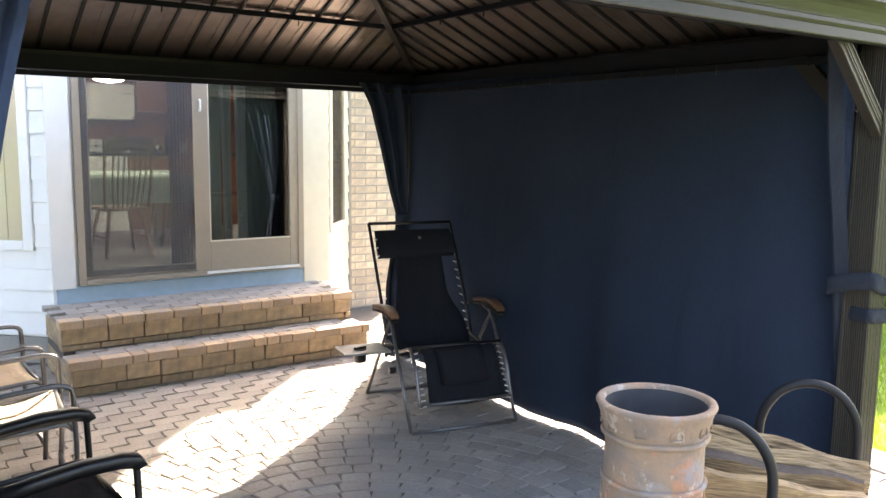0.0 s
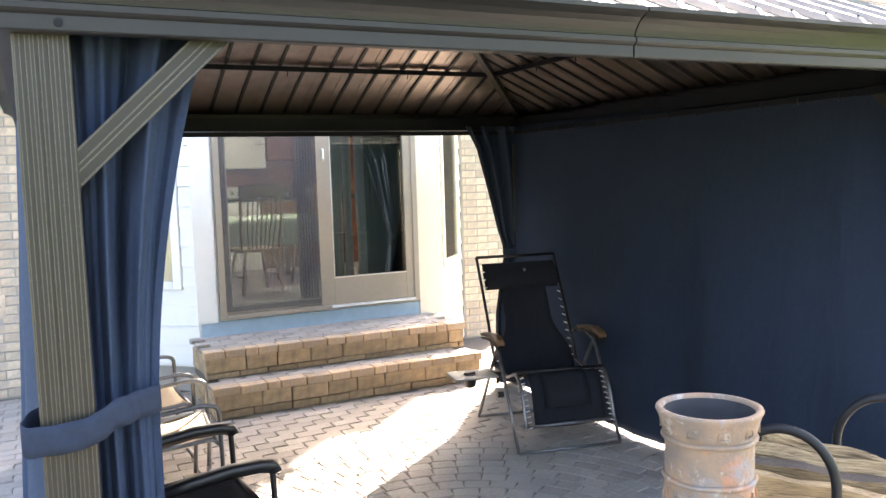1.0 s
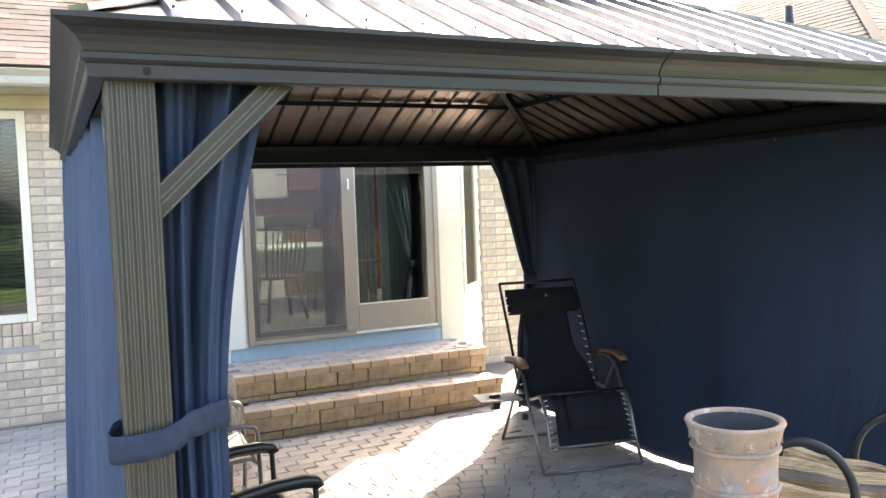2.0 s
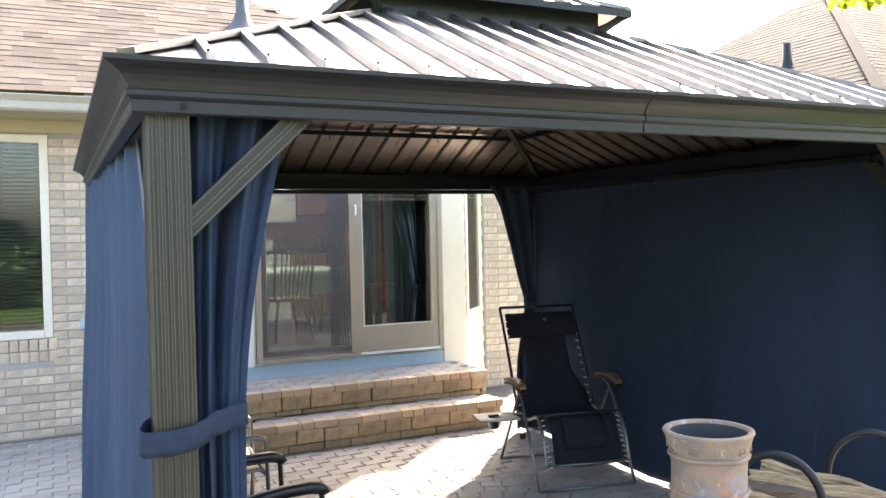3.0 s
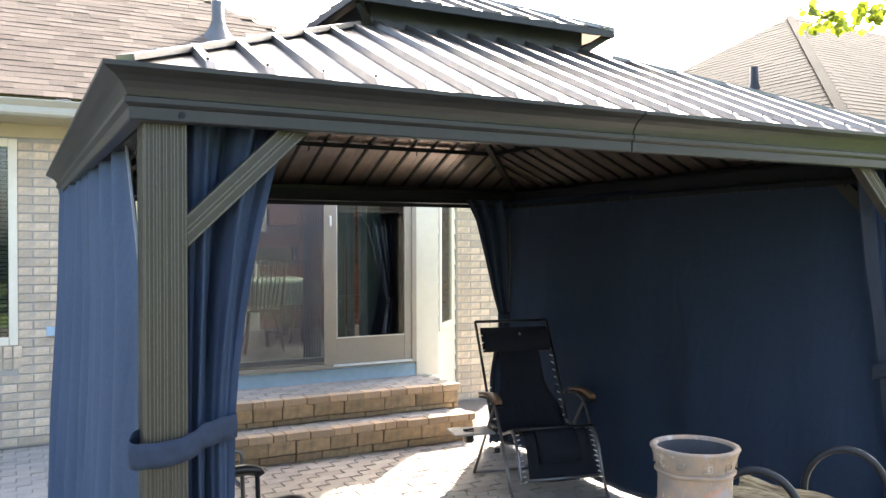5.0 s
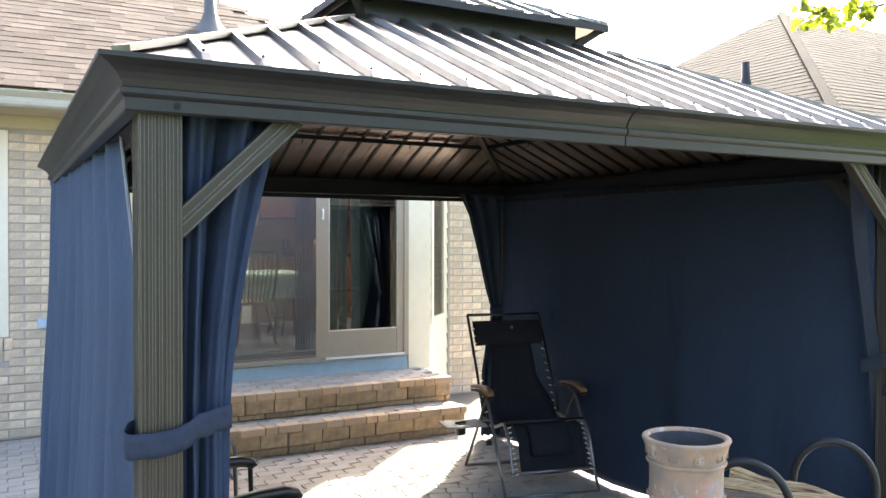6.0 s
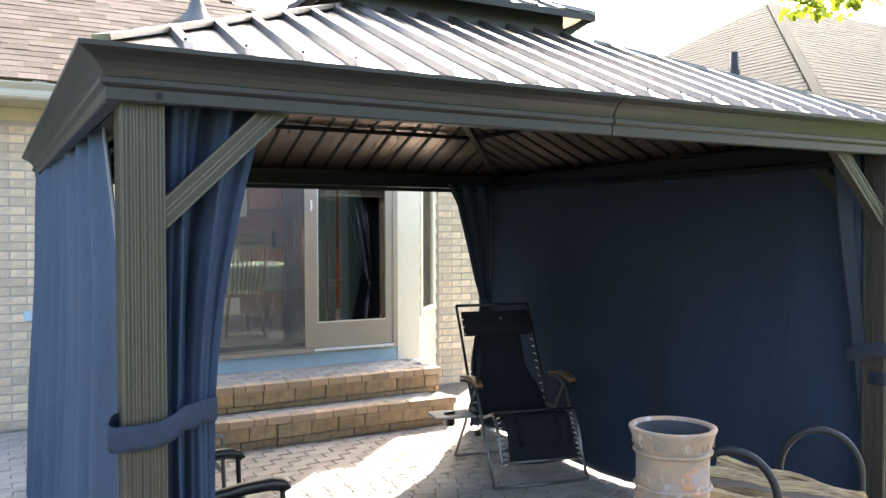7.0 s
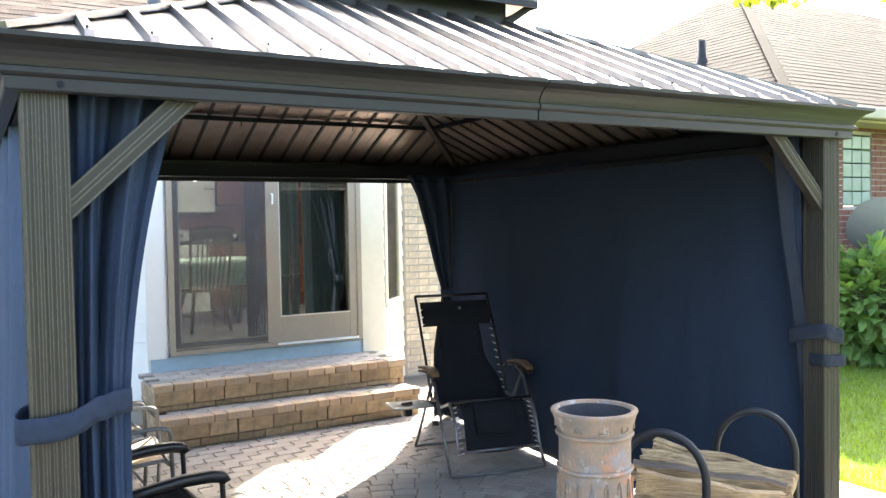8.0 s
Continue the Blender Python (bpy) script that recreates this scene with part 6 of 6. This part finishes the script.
def tree(base, height, limbs, n, L, seed, crown_c, crown_r, label):
    g = random.Random(seed)
    tr = thing("tree", base, label, "tree", "garden trees")
    bm = bmesh.new()
    b = Vector(base)
    top = b + Vector((0.15, 0.1, height))
    pts = smooth_path([b, b.lerp(top, 0.35) + Vector((0.08, -0.05, 0)), b.lerp(top, 0.7) + Vector((-0.05, 0.06, 0)), top], 5)
    n_ = len(pts)
    rings = []
    for i, p in enumerate(pts):
        r = 0.16 * (1 - 0.75 * i / (n_ - 1)) + (0.06 if i == 0 else 0)
        rings.append([bm.verts.new(p + Vector((math.cos(a) * r, math.sin(a) * r, 0))) for a in [2 * math.pi * k / 10 for k in range(10)]])
    for p, q in zip(rings, rings[1:]):
        for k in range(10):
            bm.faces.new((p[k], p[(k + 1) % 10], q[(k + 1) % 10], q[k]))
    part("trunk", bm, BARK, tr, smooth=True)
    cc, tips = Vector(crown_c), []
    bm = bmesh.new()
    for k in range(limbs):
        st_ = b.lerp(top, g.uniform(0.45, 0.95))
        a, e = g.uniform(0, 6.28), g.uniform(-0.35, 1.2)
        tip = cc + Vector((math.cos(a) * math.cos(e) * crown_r[0], math.sin(a) * math.cos(e) * crown_r[1], math.sin(e) * crown_r[2])) * g.uniform(0.6, 1.0)
        path = smooth_path([st_, st_.lerp(tip, 0.5) + Vector((0, 0, 0.25)), tip], 4)
        tips.extend(path[3:])
        tube(bm, path, 0.018, 5)
    part("limbs", bm, BARK, tr, smooth=True)
    verts, faces = [], []
    for k in range(n):
        t = g.choice(tips)
        p = t + Vector((g.gauss(0, 0.28), g.gauss(0, 0.28), g.gauss(-0.05, 0.2)))
        d = Vector((g.uniform(-1, 1), g.uniform(-1, 1), g.uniform(-1.0, 0.2))).normalized()
        nn = d.orthogonal().normalized()
        nn = (Matrix.Rotation(g.uniform(0, 6.28), 3, d) @ nn).normalized()
        leaf_verts(verts, faces, p, d, nn, L * g.uniform(0.7, 1.2), L * 0.7)
    me = bpy.data.meshes.new("crown")
    me.from_pydata(verts, [], faces)
    me.materials.append(LEAF_TREE)
    ob = new("crown", me)
    ob.parent = tr
    ob.location = -tr.location
    return tr, tips


# the tree whose low branch hangs into the view
tr_main, _ = tree((7.6, 0.3, -0.05), 4.6, 26, 2600, 0.10, 31, (7.6, 1.0, 5.2), (2.6, 2.2, 1.6), "broad-leaved garden tree with sunlit yellow-green leaves")
# its drooping branch
bm = bmesh.new()
g = random.Random(77)
verts, faces = [], []
br = [Vector((7.2, 1.2, 4.6)), Vector((6.45, 1.75, 3.82)), Vector((5.95, 2.05, 3.66)), Vector((5.45, 2.1, 3.64))]
path = smooth_path(br, 8)
tube(bm, path, 0.010, 5)
for k in range(24):
    p = path[g.randrange(8, len(path))]
    tip = p + Vector((g.uniform(-0.22, 0.22), g.uniform(-0.22, 0.22), g.uniform(-0.16, 0.08)))
    tube(bm, [p, p.lerp(tip, 0.5) + Vector((0, 0, 0.02)), tip], 0.003, 4)
    for j in range(7):
        q = p.lerp(tip, g.uniform(0.3, 1.1)) + Vector((g.uniform(-0.04, 0.04), g.uniform(-0.04, 0.04), g.uniform(-0.04, 0.03)))
        d = Vector((g.uniform(-1, 1), g.uniform(-1, 1), g.uniform(-1.2, 0.1))).normalized()
        nn = (Matrix.Rotation(g.uniform(0, 6.28), 3, d) @ d.orthogonal().normalized()).normalized()
        leaf_verts(verts, faces, q, d, nn, 0.085 * g.uniform(0.7, 1.2), 0.07)
part("branch", bm, TWIG, tr_main, smooth=True)
me = bpy.data.meshes.new("branch_leaves")
me.from_pydata(verts, [], faces)
me.materials.append(LEAF_TREE)
ob = new("branch_leaves", me)
ob.parent = tr_main
ob.location = -tr_main.location

# trees across the back lawn, mirrored in the door glass
for i, (x, y, s_) in enumerate(((-5, -17, 1.1), (2, -20, 1.3), (9, -16, 1.0), (-12, -12, 1.2), (15, -12, 1.2))):
    tree((x, y, -0.05), 5.0 * s_, 22, 1500, 0.32, 50 + i, (x, y, 5.2 * s_), (2.8, 2.8, 2.4), "broad-leaved tree across the back lawn")

# grass blades on the near lawn
rgz = np.random.default_rng(2)
NB = 80000
gx = 4.66 + rgz.random(NB) ** 1.3 * 6.0
gy = -0.9 + rgz.random(NB) * 6.0
hgt_ = 0.028 + 0.03 * rgz.random(NB)
aa = rgz.random(NB) * 6.28
wd = 0.0028 + 0.0006 * (gx - 4.6)
lean = (rgz.random((NB, 2)) - 0.5) * 0.05
vv = np.zeros((NB, 3, 3))
vv[:, 0] = np.stack([gx - wd * np.cos(aa), gy - wd * np.sin(aa), np.full(NB, -0.046)], 1)
vv[:, 1] = np.stack([gx + wd * np.cos(aa), gy + wd * np.sin(aa), np.full(NB, -0.046)], 1)
vv[:, 2] = np.stack([gx + lean[:, 0], gy + lean[:, 1], -0.046 + hgt_], 1)
me = bpy.data.meshes.new("grass")
me.from_pydata(vv.reshape(-1, 3).tolist(), [], np.arange(NB * 3).reshape(-1, 3).tolist())
me.materials.append(BLADE)
tagged(new("grass", me), "short sunlit lawn grass blades", "grass", "", "stuff")

# ---- pieces: bricks, shingles, pavers ----
brick_mesh = {}


def brick_piece(L, parent, at, hgt=0.065, m_=None, nm="brick"):
    key = (round(L, 3), hgt, (m_ or BRICK).name)
    if key not in brick_mesh:
        b_ = bmesh.new()
        box(b_, 0, L, 0, 0.03, 0, hgt)
        bmesh.ops.bevel(b_, geom=[e for e in b_.edges if all(v.co.y < 0.001 for v in e.verts)], offset=0.003, segments=1, affect="EDGES")
        brick_mesh[key] = finish(b_, nm, m_ or BRICK)
    o = new(nm, brick_mesh[key])
    o.parent = parent
    o.location = at
    return o


def brick_field(parent, x0, x1, holes, z1, off):
    r = 0
    z = 0.005
    while z < z1:
        x = x0 - (0.125 if r % 2 else 0.0) - off
        while x < x1:
            a, b = max(x0, x), min(x1, x + 0.24)
            segs = [(a, b)]
            for hx0, hx1, hz0, hz1 in holes:
                if z + 0.065 > hz0 and z < hz1:
                    segs = [q for s in segs for q in ((s[0], min(s[1], hx0)), (max(s[0], hx1), s[1])) if q[1] - q[0] > 0.02]
            for a, b in segs:
                if b - a > 0.02:
                    brick_piece(round(b - a, 2), parent, (a, WALL_Y - 0.007, z))
            x += 0.25
        z += 0.077
        r += 1


brick_field(wall_w, -1.75, 0.43, [(WIN_X0 - 0.0, WIN_X1 + 0.0, WIN_Z0 - 0.215, WIN_Z1)], 2.60, 0.03)
brick_field(wall_e, BAY_R + 0.63, CORNER_X, [], HEAVE_Z - 0.07, 0.08)
# soldier course and rowlock sill under the window
x = WIN_X0
while x < WIN_X1 - 0.02:
    brick_piece(0.066, wall_w, (x, WALL_Y - 0.02, WIN_Z0 - 0.105), 0.10)
    brick_piece(0.066, wall_w, (x, WALL_Y - 0.008, WIN_Z0 - 0.208), 0.097)
    x += 0.076

# shingle tabs on the house roof
def tab_mesh(L):
    b_ = bmesh.new()
    vs = [b_.verts.new(p) for p in ((0, 0, 0), (L, 0, 0), (L, 0.13, 0), (0, 0.13, 0), (0, 0, 0.008), (L, 0, 0.008), (L, 0.13, 0.004), (0, 0.13, 0.004))]
    for f in ((4, 5, 6, 7), (0, 1, 5, 4), (0, 4, 7, 3), (1, 2, 6, 5)):
        b_.faces.new([vs[k] for k in f])
    return finish(b_, "shingle", SHINGLE)


tab_m = [tab_mesh(L) for L in (0.16, 0.22, 0.28, 0.34)]
tab_l = (0.16, 0.22, 0.28, 0.34)
rt = random.Random(9)
sl = math.atan(ROOF_TAN)
extra_v, extra_f = [], []
count = 0
for r in range(40):
    d = r * 0.116
    y, z = EAVE_Y + d * math.cos(sl) - 0.02, roof_z(EAVE_Y) + d * math.sin(sl)
    x = -2.2 + rt.uniform(-0.2, 0)
    while x < min(RX - (y - EAVE_Y) - 0.3, RX - 2 * CUT + (y - EAVE_Y) - 0.3):
        k = rt.randrange(4)
        lift = 0.002 + (0.003 if rt.random() < 0.4 else 0)
        if count < 300 and r < 28 and -1.3 < x < 1.9:
            o = new("shingle", tab_m[k])
            o.parent = house_roof
            o.location = (x, y, z + lift)
            o.rotation_euler.x = sl
            count += 1
        else:
            i = len(extra_v)
            for p in ((0, 0, 0), (tab_l[k] - 0.004, 0, 0), (tab_l[k] - 0.004, 0.13, 0), (0, 0.13, 0), (0, 0, 0.008), (tab_l[k] - 0.004, 0, 0.008), (tab_l[k] - 0.004, 0.13, 0.004), (0, 0.13, 0.004)):
                extra_v.append((x + p[0], y + p[1] * math.cos(sl) - p[2] * math.sin(sl), z + lift + p[1] * math.sin(sl) + p[2] * math.cos(sl)))
            extra_f.extend([tuple(i + q for q in f) for f in ((4, 5, 6, 7), (0, 1, 5, 4), (0, 4, 7, 3), (1, 2, 6, 5))])
        x += tab_l[k]


def island_mat(src, name, spread):
    m_ = src.copy()
    m_.name = name
    n_, l_ = m_.node_tree.nodes, m_.node_tree.links
    info = [q for q in n_ if q.type == "OBJECT_INFO"]
    geo_ = n_.new("ShaderNodeNewGeometry")
    for q in info:
        tgt = q.outputs["Random"].links[0].to_socket
        l_.new(geo_.outputs["Random Per Island"], tgt)
        n_.remove(q)
    return m_


me = bpy.data.meshes.new("shingles")
me.from_pydata(extra_v, [], extra_f)
me.materials.append(island_mat(SHINGLE, "tan_shingle_field", 0.3))
ob = new("shingles", me)
ob.parent = house_roof
tagged(ob, "courses of tan shingles", kind="stuff")

# pavers: interlocking rows by the steps, a round fan in the gazebo's middle
FC = Vector((1.72, 1.10))
FR = 1.58
rp = random.Random(13)
pv, pf = [], []
paver_count = 0


def paver_shape(pts, hgt, inset):
    """Vertices and faces of one paver: a chamfered prism on an outline round the origin."""
    n = len(pts)
    vs = [(x, y, -0.03) for x, y in pts] + [(x, y, hgt - 0.005) for x, y in pts] + [(x * inset, y * inset, hgt) for x, y in pts]
    fs = []
    for lv in (0, 1):
        for k in range(n):
            fs.append((lv * n + k, lv * n + (k + 1) % n, (lv + 1) * n + (k + 1) % n, (lv + 1) * n + k))
    fs.append(tuple(2 * n + k for k in range(n)))
    return vs, fs


def zig(L, w, s):
    a, b, e = L / 2 - 0.002, w / 2 - 0.002, 0.0055 * s
    return [(-a, -b - e), (-0.03, -b - e), (0.03, -b + e), (a, -b + e), (a - 0.006, 0), (a, b + e), (0.03, b + e), (-0.03, b - e), (-a, b - e), (-a - 0.006, 0)]


shapes = {s: paver_shape(zig(0.20, 0.112, s), 0.0, 0.955) for s in (-1, 1)}
paver_me = {}
for s, (vs, fs) in shapes.items():
    me = bpy.data.meshes.new("paver")
    me.from_pydata(vs, [], fs)
    me.materials.append(PAVER)
    paver_me[s] = me


def add_paver(me_or_shape, x, y, rz, near, dz):
    global paver_count
    if near and paver_count < 300 and not isinstance(me_or_shape, tuple):
        o = new("paver", me_or_shape)
        o.parent = paving
        o.location = (x, y, dz)
        o.rotation_euler.z = rz
        paver_count += 1
    else:
        vs, fs = me_or_shape if isinstance(me_or_shape, tuple) else (shapes[1])
        i = len(pv)
        c, s = math.cos(rz), math.sin(rz)
        pv.extend([(x + p[0] * c - p[1] * s, y + p[0] * s + p[1] * c, p[2] + dz) for p in vs])
        pf.extend([tuple(i + q for q in f) for f in fs])


row = 0
y = -2.6
while y < WALL_Y - 0.05:
    x = -3.2 + (0.1 if row % 2 else 0.0)
    while x < 4.30:
        fan = (Vector((x, y)) - FC).length < FR + 0.03
        if not fan and not (SX0 + 0.05 < x < SX1 - 0.05 and y > S1Y + 0.1) and not (y > 4.8 and x > 0.6):
            s = 1
            near = 0.7 < x < 3.6 and 2.2 < y < 3.9
            add_paver(paver_me[1], x, y, 0.0, near, rp.uniform(-0.003, 0.002))
        x += 0.20
    y += 0.112
    row += 1
# the fan
r = 0.12
k = 0
while r < FR:
    n = max(6, int(2 * math.pi * (r + 0.06) / 0.145))
    ph = rp.uniform(0, 1)
    for j in range(n):
        a = 2 * math.pi * (j + ph) / n
        w = 2 * math.pi * (r + 0.055) / n
        p = [(-w / 2 + 0.004, -0.052), (w / 2 - 0.004, -0.052), (w / 2 - 0.003, -0.02), (w / 2 - 0.002, 0.045), (w / 2 - 0.016, 0.053), (-w / 2 + 0.016, 0.053), (-w / 2 + 0.002, 0.045), (-w / 2 + 0.003, -0.02)]
        x, y = FC.x + (r + 0.055) * math.cos(a), FC.y + (r + 0.055) * math.sin(a)
        add_paver(paver_shape(p, 0.0, 0.93), x, y, a - math.pi / 2, False, rp.uniform(-0.003, 0.002))
    r += 0.110
    k += 1
# paver treads on the steps
for (ya, yb, z) in ((S1Y + 0.12, S2Y + 0.03, 0.236), (S2Y + 0.12, BAY_Y - 0.02, 0.454)):
    y = ya + 0.055
    row = 0
    while y < yb:
        x = SX0 + 0.10 + (0.1 if row % 2 else 0)
        while x < SX1 - 0.08:
            o = new("tread_paver", paver_me[1])
            o.parent = steps
            o.location = (x, y, z + rp.uniform(-0.002, 0.002))
            x += 0.20
        y += 0.112
        row += 1
me = bpy.data.meshes.new("pavers")
me.from_pydata(pv, [], pf)
me.materials.append(island_mat(PAVER, "paver_field", 0.2))
ob = new("pavers", me)
ob.parent = paving
tagged(ob, "field of grey-tan patio pavers", kind="stuff")
